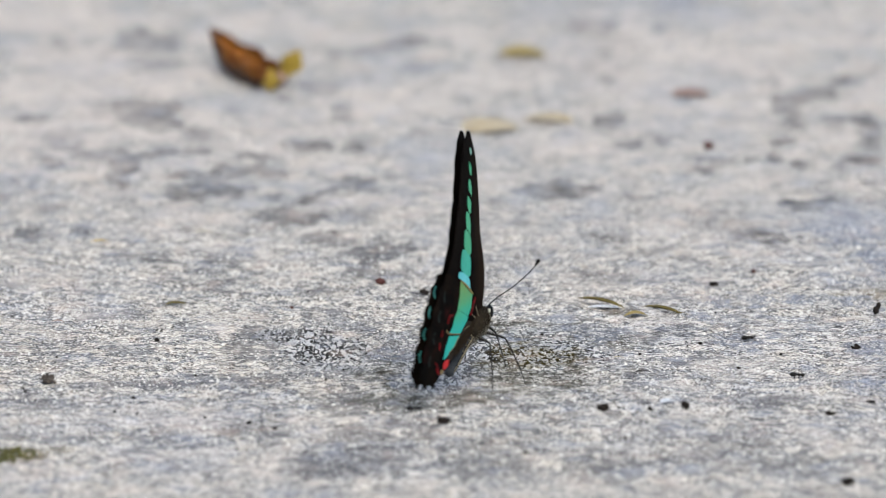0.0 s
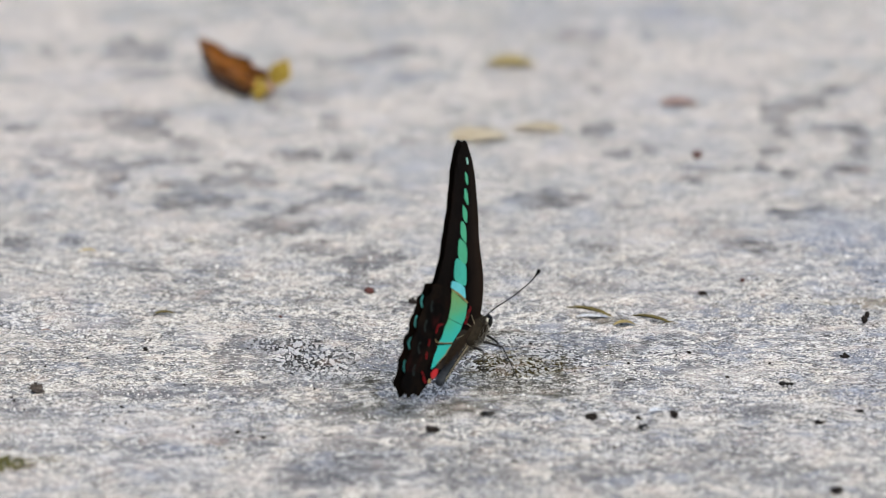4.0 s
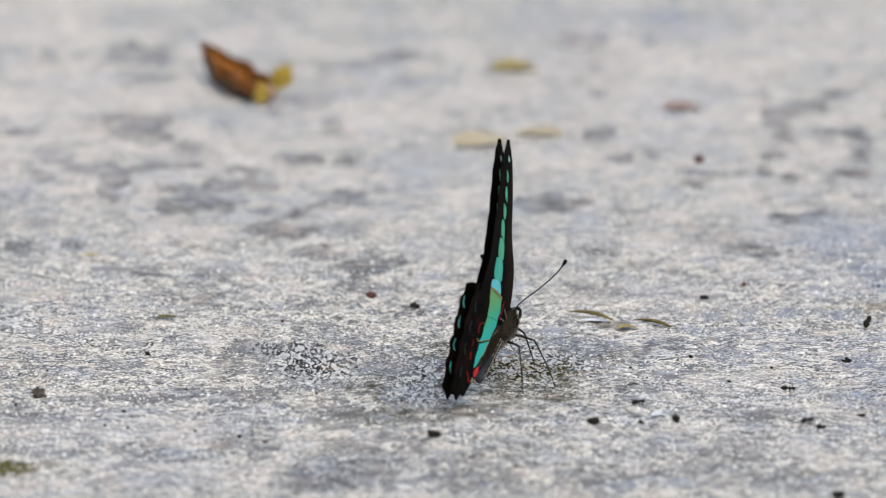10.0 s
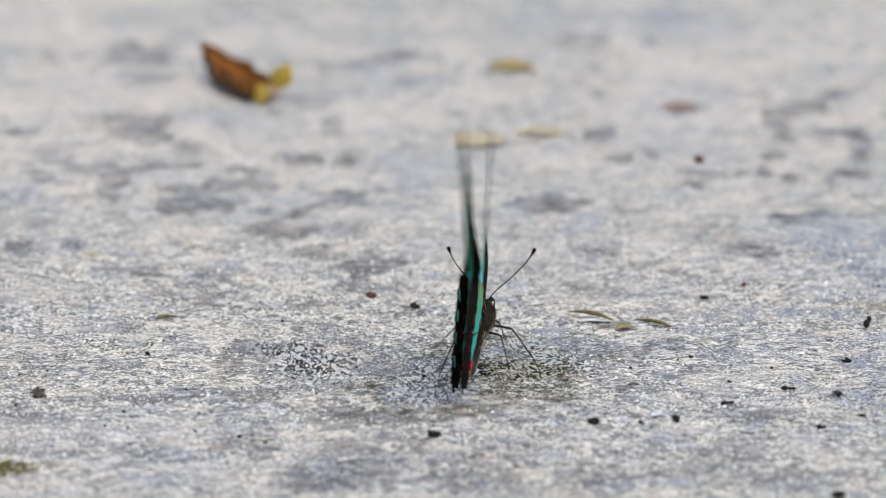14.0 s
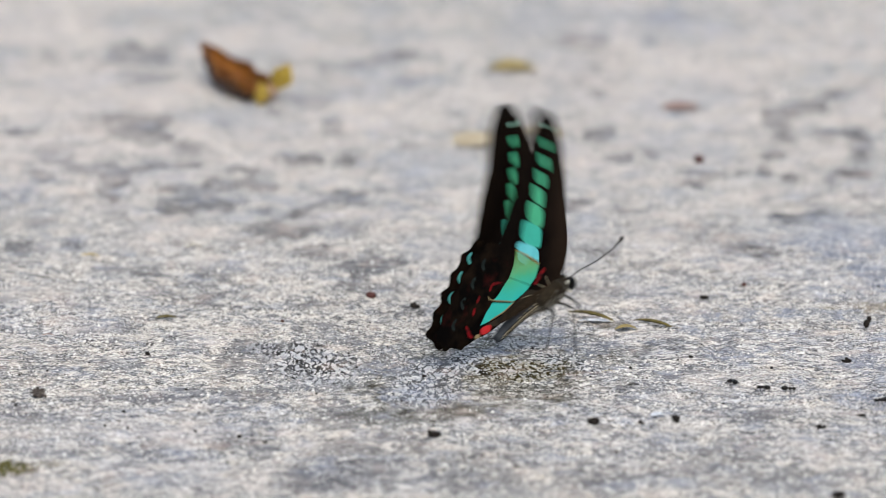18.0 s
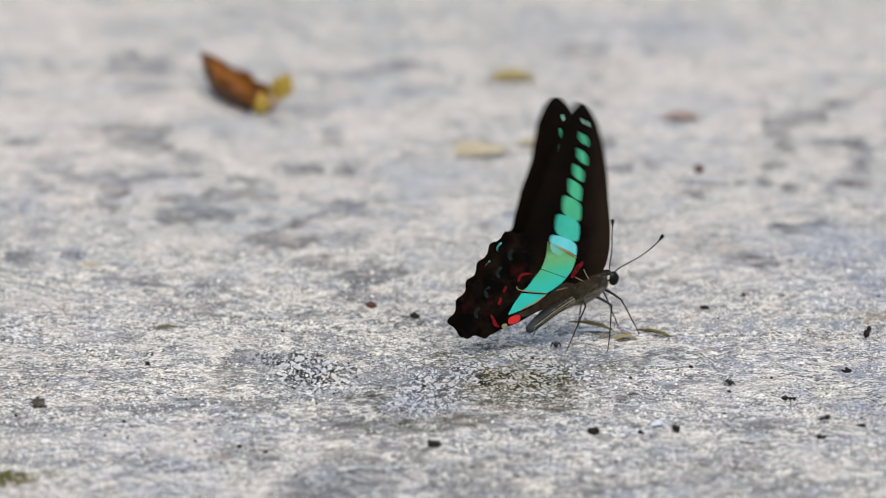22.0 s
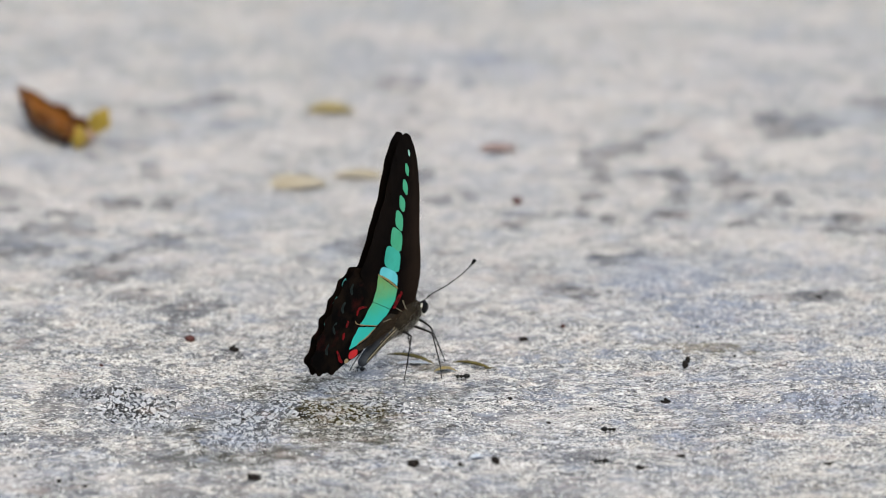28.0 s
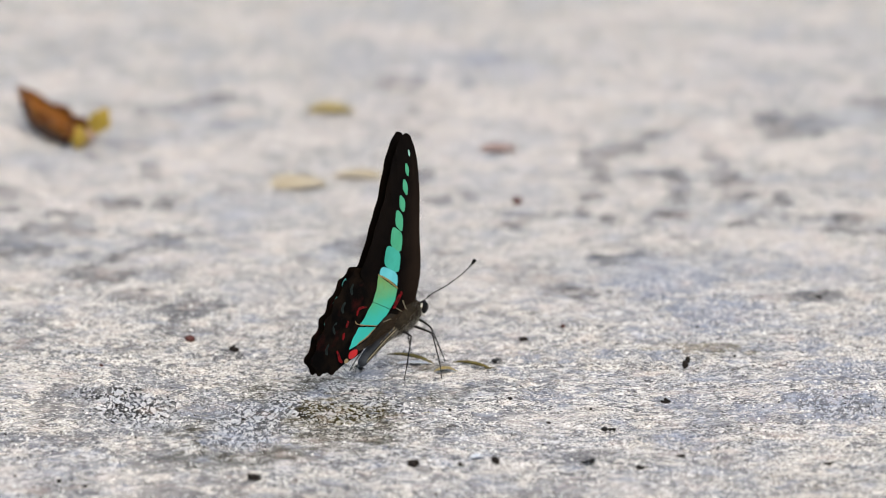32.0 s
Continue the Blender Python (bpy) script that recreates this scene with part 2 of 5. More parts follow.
LEAFYELLOW = plain("yellow_dry_leaf", (0.52, 0.36, 0.05), (0.66, 0.48, 0.10), 150, 0.6)
STRAW = plain("olive_straw", (0.085, 0.068, 0.020), (0.19, 0.15, 0.048), 250, 0.65, Specular_IOR_Level=0.15)
STRAWPALE = plain("pale_straw", (0.36, 0.32, 0.21), (0.44, 0.40, 0.29), 150, 0.6)
PALELEAF = plain("pale_dry_leaf", (0.36, 0.295, 0.20), (0.50, 0.44, 0.345), 110, 0.8, Specular_IOR_Level=0.1)
OCHRELEAF = plain("ochre_dry_leaf", (0.26, 0.19, 0.055), (0.38, 0.29, 0.10), 130, 0.65)
CLOD = plain("brown_clod", (0.03, 0.024, 0.02), (0.17, 0.14, 0.125), 900, 0.8, 0.6)
FILM = plain("white_husk", (0.62, 0.64, 0.70), (0.75, 0.76, 0.80), 250, 0.3)
ROSY = plain("rosy_petal", (0.26, 0.16, 0.13), (0.34, 0.22, 0.18), 150, 0.6)
MOSS = plain("moss", (0.05, 0.055, 0.015), (0.12, 0.11, 0.03), 400, 0.85)
GRAIN = plain("pale_grain", (0.70, 0.69, 0.68), (0.88, 0.87, 0.85), 700, 0.35, 0.4)
ANTSKIN = plain("ant_skin", (0.004, 0.003, 0.003), (0.010, 0.007, 0.005), 600, 0.35, 0.1, Specular_IOR_Level=0.25)

# ---- mesh helpers ----
MM = 0.001


def part(name, bm, material, parent=None, label="", smooth=True):
    me = bpy.data.meshes.new(name)
    bm.normal_update()
    bm.to_mesh(me)
    bm.free()
    me.materials.append(material)
    if smooth:
        me.polygons.foreach_set("use_smooth", [True] * len(me.polygons))
        me.set_sharp_from_angle(angle=radians(50))
    ob = new(name, me)
    ob.parent = parent
    return tagged(ob, label) if label else ob


def spline(points, steps=4, closed=True):
    """Catmull-Rom through the points."""
    n, out = len(points), []
    pts = [Vector(p) for p in points]
    for i in range(n if closed else n - 1):
        if closed:
            a, b, c, d = (pts[(i + j - 1) % n] for j in range(4))
        else:
            a, b, c, d = (pts[max(0, min(n - 1, i + j - 1))] for j in range(4))
        for s in range(steps):
            u = s / steps
            out.append(0.5 * (2 * b + (c - a) * u + (2 * a - 5 * b + 4 * c - d) * u * u + (3 * b - a - 3 * c + d) * u ** 3))
    if not closed:
        out.append(pts[-1])
    return out


def slab(outline, thick, y=0.0, origin=(0, 0), bend=None):
    """A thin plate in the upright plane, from its outline of (forward, up) in millimetres."""
    bm = bmesh.new()
    ring = [bm.verts.new(((p[0] - origin[0]) * MM, (y - thick / 2) * MM, (p[1] - origin[1]) * MM)) for p in outline]
    face = bm.faces.new(ring)
    if bend:
        dense(bm)
    top = bmesh.ops.extrude_face_region(bm, geom=bm.faces[:])
    bmesh.ops.translate(bm, verts=[v for v in top["geom"] if isinstance(v, bmesh.types.BMVert)], vec=(0, thick * MM, 0))
    bmesh.ops.recalc_face_normals(bm, faces=bm.faces)
    bmesh.ops.triangulate(bm, faces=[f for f in bm.faces if len(f.verts) > 4])
    if bend:
        for v in bm.verts:
            v.co.y += bend(v.co.x / MM + origin[0], v.co.z / MM + origin[1]) * MM
    return bm


def dense(bm, step=1.6):
    """Cuts a plate into small cells, so that it can be bent."""
    lo = [min(v.co[i] for v in bm.verts) for i in (0, 2)]
    hi = [max(v.co[i] for v in bm.verts) for i in (0, 2)]
    for k, normal in ((0, (1, 0, 0)), (1, (0, 0, 1))):
        at = math.ceil(lo[k] / (step * MM)) * step * MM
        while at < hi[k]:
            where = (at, 0, 0) if k == 0 else (0, 0, at)
            bmesh.ops.bisect_plane(bm, geom=bm.verts[:] + bm.edges[:] + bm.faces[:], plane_co=where, plane_no=normal)
            at += step * MM
    return bm


def tube(path, radii, sides=8, bm=None, cap=True):
    """A round rod along a path; path and radii in millimetres."""
    bm = bm or bmesh.new()
    path = [Vector(p) for p in path]
    rings = []
    for i, p in enumerate(path):
        d = (path[min(i + 1, len(path) - 1)] - path[max(i - 1, 0)]).normalized()
        a = d.orthogonal().normalized() if i == 0 else (last - d * last.dot(d)).normalized()
        last = a
        b = d.cross(a)
        r = radii[i] if isinstance(radii, (list, tuple)) else radii
        rings.append([bm.verts.new((p + (a * math.cos(k * math.tau / sides) + b * math.sin(k * math.tau / sides)) * r) * MM) for k in range(sides)])
    for p, q in zip(rings, rings[1:]):
        for k in range(sides):
            bm.faces.new((p[k], p[(k + 1) % sides], q[(k + 1) % sides], q[k]))
    if cap:
        bm.faces.new(rings[0][::-1])
        bm.faces.new(rings[-1])
    return bm


def lump(size, seed, rough=0.25, level=2, bm=None, at=(0, 0, 0)):
    """An uneven rounded stone; size (x, y, z) in millimetres."""
    bm = bm or bmesh.new()
    made = bmesh.ops.create_icosphere(bm, subdivisions=level, radius=1)["verts"]
    for v in made:
        k = 1 + rough * (noise.noise(v.co * 1.7 + Vector((seed * 3.1, seed, 0))) + 0.6 * noise.noise(v.co * 4 + Vector((0, seed * 2.3, seed))))
        v.co = Vector((v.co.x * size[0] * k + at[0], v.co.y * size[1] * k + at[1], v.co.z * size[2] * k + at[2])) * MM
    return bm


# ---- ground ----


def lattice(x, y, seed):
    """Smooth value noise on arrays."""
    xi, yi = np.floor(x).astype(np.int64), np.floor(y).astype(np.int64)
    u, v = x - xi, y - yi
    u, v = u * u * (3 - 2 * u), v * v * (3 - 2 * v)

    def rnd(a, b):
        h = (a * 374761393 + b * 668265263 + seed * 974634777) & 0xFFFFFFFF
        h = ((h ^ (h >> 13)) * 1274126177) & 0xFFFFFFFF
        return ((h ^ (h >> 16)) & 0xFFFF) / 65535.0

    return (rnd(xi, yi) * (1 - u) + rnd(xi + 1, yi) * u) * (1 - v) + (rnd(xi, yi + 1) * (1 - u) + rnd(xi + 1, yi + 1) * u) * v


def cloud(x, y, seed, octaves=4):
    return sum(lattice(x * 2.03 ** k, y * 2.03 ** k, seed + k) * 0.5 ** (k + 1) for k in range(octaves)) / (1 - 0.5 ** octaves)


# stains, tints and painted reflections on the slab: place, half width, half depth, strength
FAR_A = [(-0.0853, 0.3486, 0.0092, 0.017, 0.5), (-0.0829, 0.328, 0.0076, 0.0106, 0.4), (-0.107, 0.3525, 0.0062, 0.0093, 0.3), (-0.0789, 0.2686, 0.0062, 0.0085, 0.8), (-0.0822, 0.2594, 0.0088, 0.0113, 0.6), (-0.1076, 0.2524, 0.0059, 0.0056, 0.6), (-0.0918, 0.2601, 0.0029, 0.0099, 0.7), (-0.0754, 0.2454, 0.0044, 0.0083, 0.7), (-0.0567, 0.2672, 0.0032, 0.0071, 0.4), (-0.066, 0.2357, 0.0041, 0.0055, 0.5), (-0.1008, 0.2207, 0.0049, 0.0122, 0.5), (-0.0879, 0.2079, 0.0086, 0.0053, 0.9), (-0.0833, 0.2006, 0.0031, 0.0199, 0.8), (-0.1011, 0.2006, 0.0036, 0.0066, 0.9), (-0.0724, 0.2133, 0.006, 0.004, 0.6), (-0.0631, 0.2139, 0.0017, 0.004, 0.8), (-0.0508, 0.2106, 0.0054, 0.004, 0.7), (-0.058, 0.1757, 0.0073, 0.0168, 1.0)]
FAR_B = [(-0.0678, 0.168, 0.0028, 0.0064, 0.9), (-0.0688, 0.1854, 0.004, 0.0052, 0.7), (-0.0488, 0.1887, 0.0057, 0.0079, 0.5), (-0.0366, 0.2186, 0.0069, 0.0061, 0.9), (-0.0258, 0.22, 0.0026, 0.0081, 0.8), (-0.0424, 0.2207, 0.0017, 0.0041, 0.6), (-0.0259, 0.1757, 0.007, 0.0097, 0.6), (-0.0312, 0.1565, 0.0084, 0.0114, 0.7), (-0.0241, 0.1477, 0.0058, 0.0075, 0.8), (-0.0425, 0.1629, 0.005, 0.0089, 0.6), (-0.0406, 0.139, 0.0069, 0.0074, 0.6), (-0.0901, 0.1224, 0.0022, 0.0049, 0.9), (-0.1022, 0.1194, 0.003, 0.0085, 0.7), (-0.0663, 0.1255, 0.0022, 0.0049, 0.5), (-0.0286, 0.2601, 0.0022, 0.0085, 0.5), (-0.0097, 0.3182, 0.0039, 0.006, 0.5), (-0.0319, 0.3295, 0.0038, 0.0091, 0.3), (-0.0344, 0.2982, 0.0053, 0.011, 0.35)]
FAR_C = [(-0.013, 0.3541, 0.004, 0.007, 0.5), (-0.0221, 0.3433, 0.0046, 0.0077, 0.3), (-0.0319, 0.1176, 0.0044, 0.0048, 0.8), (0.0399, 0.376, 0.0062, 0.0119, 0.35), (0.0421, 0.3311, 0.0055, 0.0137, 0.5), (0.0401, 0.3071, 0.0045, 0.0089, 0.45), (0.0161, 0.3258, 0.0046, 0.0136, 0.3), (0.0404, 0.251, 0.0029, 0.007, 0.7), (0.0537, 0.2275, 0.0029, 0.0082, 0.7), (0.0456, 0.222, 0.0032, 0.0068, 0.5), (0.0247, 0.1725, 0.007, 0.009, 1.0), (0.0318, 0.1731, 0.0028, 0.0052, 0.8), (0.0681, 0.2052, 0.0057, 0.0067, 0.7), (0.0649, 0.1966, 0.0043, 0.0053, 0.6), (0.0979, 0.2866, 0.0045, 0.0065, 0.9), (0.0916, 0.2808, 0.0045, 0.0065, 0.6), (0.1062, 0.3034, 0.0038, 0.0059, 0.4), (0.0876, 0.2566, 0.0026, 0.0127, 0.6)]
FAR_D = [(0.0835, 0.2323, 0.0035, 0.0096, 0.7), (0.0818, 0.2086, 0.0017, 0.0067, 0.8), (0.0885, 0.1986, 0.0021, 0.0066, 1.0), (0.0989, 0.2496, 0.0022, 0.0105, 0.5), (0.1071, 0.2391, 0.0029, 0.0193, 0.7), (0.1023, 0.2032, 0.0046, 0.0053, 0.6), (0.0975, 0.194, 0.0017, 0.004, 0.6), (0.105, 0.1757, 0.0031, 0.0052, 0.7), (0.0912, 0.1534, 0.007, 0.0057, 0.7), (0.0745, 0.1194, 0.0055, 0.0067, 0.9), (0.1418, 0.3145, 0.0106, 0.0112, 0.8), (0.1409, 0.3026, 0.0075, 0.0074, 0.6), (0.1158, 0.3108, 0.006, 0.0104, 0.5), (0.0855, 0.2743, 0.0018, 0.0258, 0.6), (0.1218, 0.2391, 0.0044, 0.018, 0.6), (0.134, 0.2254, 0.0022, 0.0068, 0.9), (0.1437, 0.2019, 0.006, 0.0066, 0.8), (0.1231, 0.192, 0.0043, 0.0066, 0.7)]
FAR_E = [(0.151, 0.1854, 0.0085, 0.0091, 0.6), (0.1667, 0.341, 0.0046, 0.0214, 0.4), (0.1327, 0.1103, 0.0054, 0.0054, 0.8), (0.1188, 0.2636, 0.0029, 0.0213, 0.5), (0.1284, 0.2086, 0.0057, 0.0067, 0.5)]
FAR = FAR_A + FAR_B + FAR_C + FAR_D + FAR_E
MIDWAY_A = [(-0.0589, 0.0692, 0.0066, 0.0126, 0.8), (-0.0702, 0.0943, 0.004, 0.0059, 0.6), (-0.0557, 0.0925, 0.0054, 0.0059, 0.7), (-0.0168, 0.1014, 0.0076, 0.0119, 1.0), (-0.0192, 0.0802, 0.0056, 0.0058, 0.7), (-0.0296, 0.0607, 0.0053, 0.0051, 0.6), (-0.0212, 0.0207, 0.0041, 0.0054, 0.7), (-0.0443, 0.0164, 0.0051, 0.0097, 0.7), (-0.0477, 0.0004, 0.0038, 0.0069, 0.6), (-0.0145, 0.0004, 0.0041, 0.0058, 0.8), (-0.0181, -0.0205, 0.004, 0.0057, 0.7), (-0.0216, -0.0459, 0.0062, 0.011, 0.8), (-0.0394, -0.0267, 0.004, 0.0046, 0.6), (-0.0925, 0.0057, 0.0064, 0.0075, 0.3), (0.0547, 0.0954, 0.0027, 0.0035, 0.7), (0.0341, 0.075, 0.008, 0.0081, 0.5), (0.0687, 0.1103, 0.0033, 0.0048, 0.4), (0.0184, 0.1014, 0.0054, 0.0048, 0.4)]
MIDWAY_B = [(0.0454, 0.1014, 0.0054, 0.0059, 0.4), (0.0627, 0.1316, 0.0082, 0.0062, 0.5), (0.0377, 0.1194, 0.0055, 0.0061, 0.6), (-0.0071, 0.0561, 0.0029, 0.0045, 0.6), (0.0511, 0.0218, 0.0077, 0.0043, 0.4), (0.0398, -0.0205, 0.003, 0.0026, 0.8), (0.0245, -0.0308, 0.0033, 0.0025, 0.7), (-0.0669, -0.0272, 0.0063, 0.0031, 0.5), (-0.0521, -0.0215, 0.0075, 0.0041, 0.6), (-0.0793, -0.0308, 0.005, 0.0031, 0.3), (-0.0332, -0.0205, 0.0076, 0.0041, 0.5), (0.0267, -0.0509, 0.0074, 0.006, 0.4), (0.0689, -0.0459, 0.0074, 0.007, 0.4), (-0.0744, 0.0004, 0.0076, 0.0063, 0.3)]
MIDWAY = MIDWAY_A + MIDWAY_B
# the first two are painted in for the butterfly's brown reflection
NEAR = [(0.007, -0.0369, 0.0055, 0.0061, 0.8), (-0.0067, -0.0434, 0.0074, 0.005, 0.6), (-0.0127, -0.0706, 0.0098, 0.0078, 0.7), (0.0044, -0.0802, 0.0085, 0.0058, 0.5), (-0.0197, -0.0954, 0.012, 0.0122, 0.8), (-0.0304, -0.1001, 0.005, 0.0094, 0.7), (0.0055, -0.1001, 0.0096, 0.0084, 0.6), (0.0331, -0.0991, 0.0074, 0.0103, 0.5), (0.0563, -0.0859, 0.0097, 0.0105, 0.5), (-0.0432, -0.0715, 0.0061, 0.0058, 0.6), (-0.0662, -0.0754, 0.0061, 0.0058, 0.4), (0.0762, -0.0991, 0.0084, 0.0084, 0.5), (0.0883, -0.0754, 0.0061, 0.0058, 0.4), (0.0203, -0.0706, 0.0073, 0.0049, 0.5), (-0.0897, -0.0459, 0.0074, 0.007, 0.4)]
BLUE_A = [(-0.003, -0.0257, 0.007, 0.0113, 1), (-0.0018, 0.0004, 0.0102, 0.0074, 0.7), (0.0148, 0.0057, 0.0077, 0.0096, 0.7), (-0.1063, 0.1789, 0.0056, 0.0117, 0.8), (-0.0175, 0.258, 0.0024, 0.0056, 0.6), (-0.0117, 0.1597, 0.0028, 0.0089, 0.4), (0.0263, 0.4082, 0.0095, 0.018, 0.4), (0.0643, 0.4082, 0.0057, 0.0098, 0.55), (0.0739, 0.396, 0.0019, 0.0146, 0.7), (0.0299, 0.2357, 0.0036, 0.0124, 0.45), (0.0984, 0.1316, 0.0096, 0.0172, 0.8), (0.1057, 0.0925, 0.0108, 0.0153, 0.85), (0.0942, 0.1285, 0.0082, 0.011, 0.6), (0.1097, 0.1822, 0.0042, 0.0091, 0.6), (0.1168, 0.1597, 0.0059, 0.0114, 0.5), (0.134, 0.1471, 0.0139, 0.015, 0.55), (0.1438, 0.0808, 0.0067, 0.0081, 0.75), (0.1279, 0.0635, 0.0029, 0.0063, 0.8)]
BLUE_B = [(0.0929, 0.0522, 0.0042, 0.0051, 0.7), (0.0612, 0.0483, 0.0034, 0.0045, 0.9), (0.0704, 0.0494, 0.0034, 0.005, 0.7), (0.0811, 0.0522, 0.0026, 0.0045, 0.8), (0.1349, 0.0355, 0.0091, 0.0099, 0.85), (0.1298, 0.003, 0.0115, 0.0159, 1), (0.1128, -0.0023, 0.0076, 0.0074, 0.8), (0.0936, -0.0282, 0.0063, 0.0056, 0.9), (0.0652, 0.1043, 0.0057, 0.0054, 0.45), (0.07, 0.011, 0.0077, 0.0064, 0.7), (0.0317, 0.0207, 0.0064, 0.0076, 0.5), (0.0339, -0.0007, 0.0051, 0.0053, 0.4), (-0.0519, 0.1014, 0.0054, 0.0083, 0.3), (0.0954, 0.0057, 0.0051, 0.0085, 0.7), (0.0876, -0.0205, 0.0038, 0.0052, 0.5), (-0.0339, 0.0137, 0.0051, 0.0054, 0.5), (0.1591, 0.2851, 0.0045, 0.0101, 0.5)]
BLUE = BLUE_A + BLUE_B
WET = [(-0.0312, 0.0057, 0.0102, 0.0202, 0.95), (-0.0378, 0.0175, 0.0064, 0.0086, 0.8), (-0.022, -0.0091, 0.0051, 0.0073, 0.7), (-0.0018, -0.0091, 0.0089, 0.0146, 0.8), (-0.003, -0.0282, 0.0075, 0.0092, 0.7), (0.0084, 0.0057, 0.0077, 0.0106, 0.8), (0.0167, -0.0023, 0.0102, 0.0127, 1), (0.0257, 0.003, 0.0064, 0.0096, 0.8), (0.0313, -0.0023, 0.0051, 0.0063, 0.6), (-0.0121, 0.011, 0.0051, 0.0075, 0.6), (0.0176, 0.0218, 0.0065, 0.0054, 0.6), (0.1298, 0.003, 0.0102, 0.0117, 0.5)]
# the last two are painted in for the butterfly's olive reflection
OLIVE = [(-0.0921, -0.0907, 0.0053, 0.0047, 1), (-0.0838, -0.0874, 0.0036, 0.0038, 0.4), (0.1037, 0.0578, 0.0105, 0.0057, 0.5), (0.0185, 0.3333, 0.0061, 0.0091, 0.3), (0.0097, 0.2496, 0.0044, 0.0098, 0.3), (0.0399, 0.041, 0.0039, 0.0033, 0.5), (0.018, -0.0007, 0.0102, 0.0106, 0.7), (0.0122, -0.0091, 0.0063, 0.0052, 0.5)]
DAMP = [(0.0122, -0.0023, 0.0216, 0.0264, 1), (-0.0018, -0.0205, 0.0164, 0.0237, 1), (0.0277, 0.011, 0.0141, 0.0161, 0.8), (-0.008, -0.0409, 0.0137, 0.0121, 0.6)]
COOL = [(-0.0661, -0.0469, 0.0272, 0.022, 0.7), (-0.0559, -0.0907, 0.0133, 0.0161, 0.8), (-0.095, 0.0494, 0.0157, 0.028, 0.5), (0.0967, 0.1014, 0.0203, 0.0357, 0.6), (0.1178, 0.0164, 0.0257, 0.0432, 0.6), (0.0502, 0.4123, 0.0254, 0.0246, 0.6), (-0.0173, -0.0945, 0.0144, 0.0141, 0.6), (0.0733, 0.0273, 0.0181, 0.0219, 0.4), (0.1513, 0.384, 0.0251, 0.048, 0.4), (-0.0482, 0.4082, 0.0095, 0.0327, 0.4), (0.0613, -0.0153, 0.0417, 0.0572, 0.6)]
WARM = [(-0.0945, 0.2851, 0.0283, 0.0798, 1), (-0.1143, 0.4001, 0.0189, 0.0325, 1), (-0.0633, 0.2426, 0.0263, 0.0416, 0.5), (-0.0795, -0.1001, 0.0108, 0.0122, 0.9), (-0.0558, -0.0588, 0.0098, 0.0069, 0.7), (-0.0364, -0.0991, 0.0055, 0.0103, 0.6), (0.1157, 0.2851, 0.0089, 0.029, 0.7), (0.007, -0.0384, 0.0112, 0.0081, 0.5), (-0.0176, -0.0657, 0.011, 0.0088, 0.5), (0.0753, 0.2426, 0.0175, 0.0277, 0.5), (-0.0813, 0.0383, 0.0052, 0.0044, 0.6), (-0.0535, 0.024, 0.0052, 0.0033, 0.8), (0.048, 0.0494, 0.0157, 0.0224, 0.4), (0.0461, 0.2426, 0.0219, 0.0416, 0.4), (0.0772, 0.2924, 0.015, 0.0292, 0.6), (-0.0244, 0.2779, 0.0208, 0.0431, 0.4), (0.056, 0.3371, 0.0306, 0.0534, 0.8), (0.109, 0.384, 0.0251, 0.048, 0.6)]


def stain(x, y, blots, seed, coarse=0.012, fine=0.0026, ragged=1.0):
    """How strongly each place is marked: blots with torn, speckled edges."""
    m = np.zeros_like(x)
    rag = ((cloud(x / coarse, y / (coarse * 1.2), seed) - 0.5) * 3.0 + (cloud(x / fine, y / (fine * 1.1), seed + 9, 2) - 0.5) * 2.6) * ragged
    for cx, cy, rx, ry, s in blots:
        d = ((x - cx) / rx) ** 2 + ((y - cy) / ry) ** 2
        near = d < 9
        m[near] = np.maximum(m[near], s * np.clip(1.35 - 0.75 * d[near] + rag[near], 0, 1))
    return m


def pebbles(x, y, size, seed):
    """Rounded grains packed side by side: domes from 0 in the gaps to 1 on top."""
    u, v = x / size, y / size
    ui, vi = np.floor(u).astype(np.int64), np.floor(v).astype(np.int64)
    near = np.full_like(u, 9.0)
    for i in (-1, 0, 1):
        for j in (-1, 0, 1):
            a, b = ui + i, vi + j
            h = (a * 374761393 + b * 668265263 + seed * 974634777) & 0xFFFFFFFF
            h = ((h ^ (h >> 13)) * 1274126177) & 0xFFFFFFFF
            near = np.minimum(near, (u - a - (h & 0xFF) / 255) ** 2 + (v - b - ((h >> 8) & 0xFF) / 255) ** 2)
    return np.clip(1 - near * 1.5, 0, 1)


def gravel(x, y):
    """The uneven grain that stands out where the slab is damp, longer across than deep."""
    u = x * 0.78 + 0.0007 * (lattice(x / 0.0011, y / 0.0011, 71) - 0.5)
    v = y * 0.95 + 0.0007 * (lattice(x / 0.0012, y / 0.0012, 72) - 0.5)
    return pebbles(u, v, 0.0010, 70) * 0.75 + 0.25 * lattice(x / 0.0005, y / 0.0006, 73)


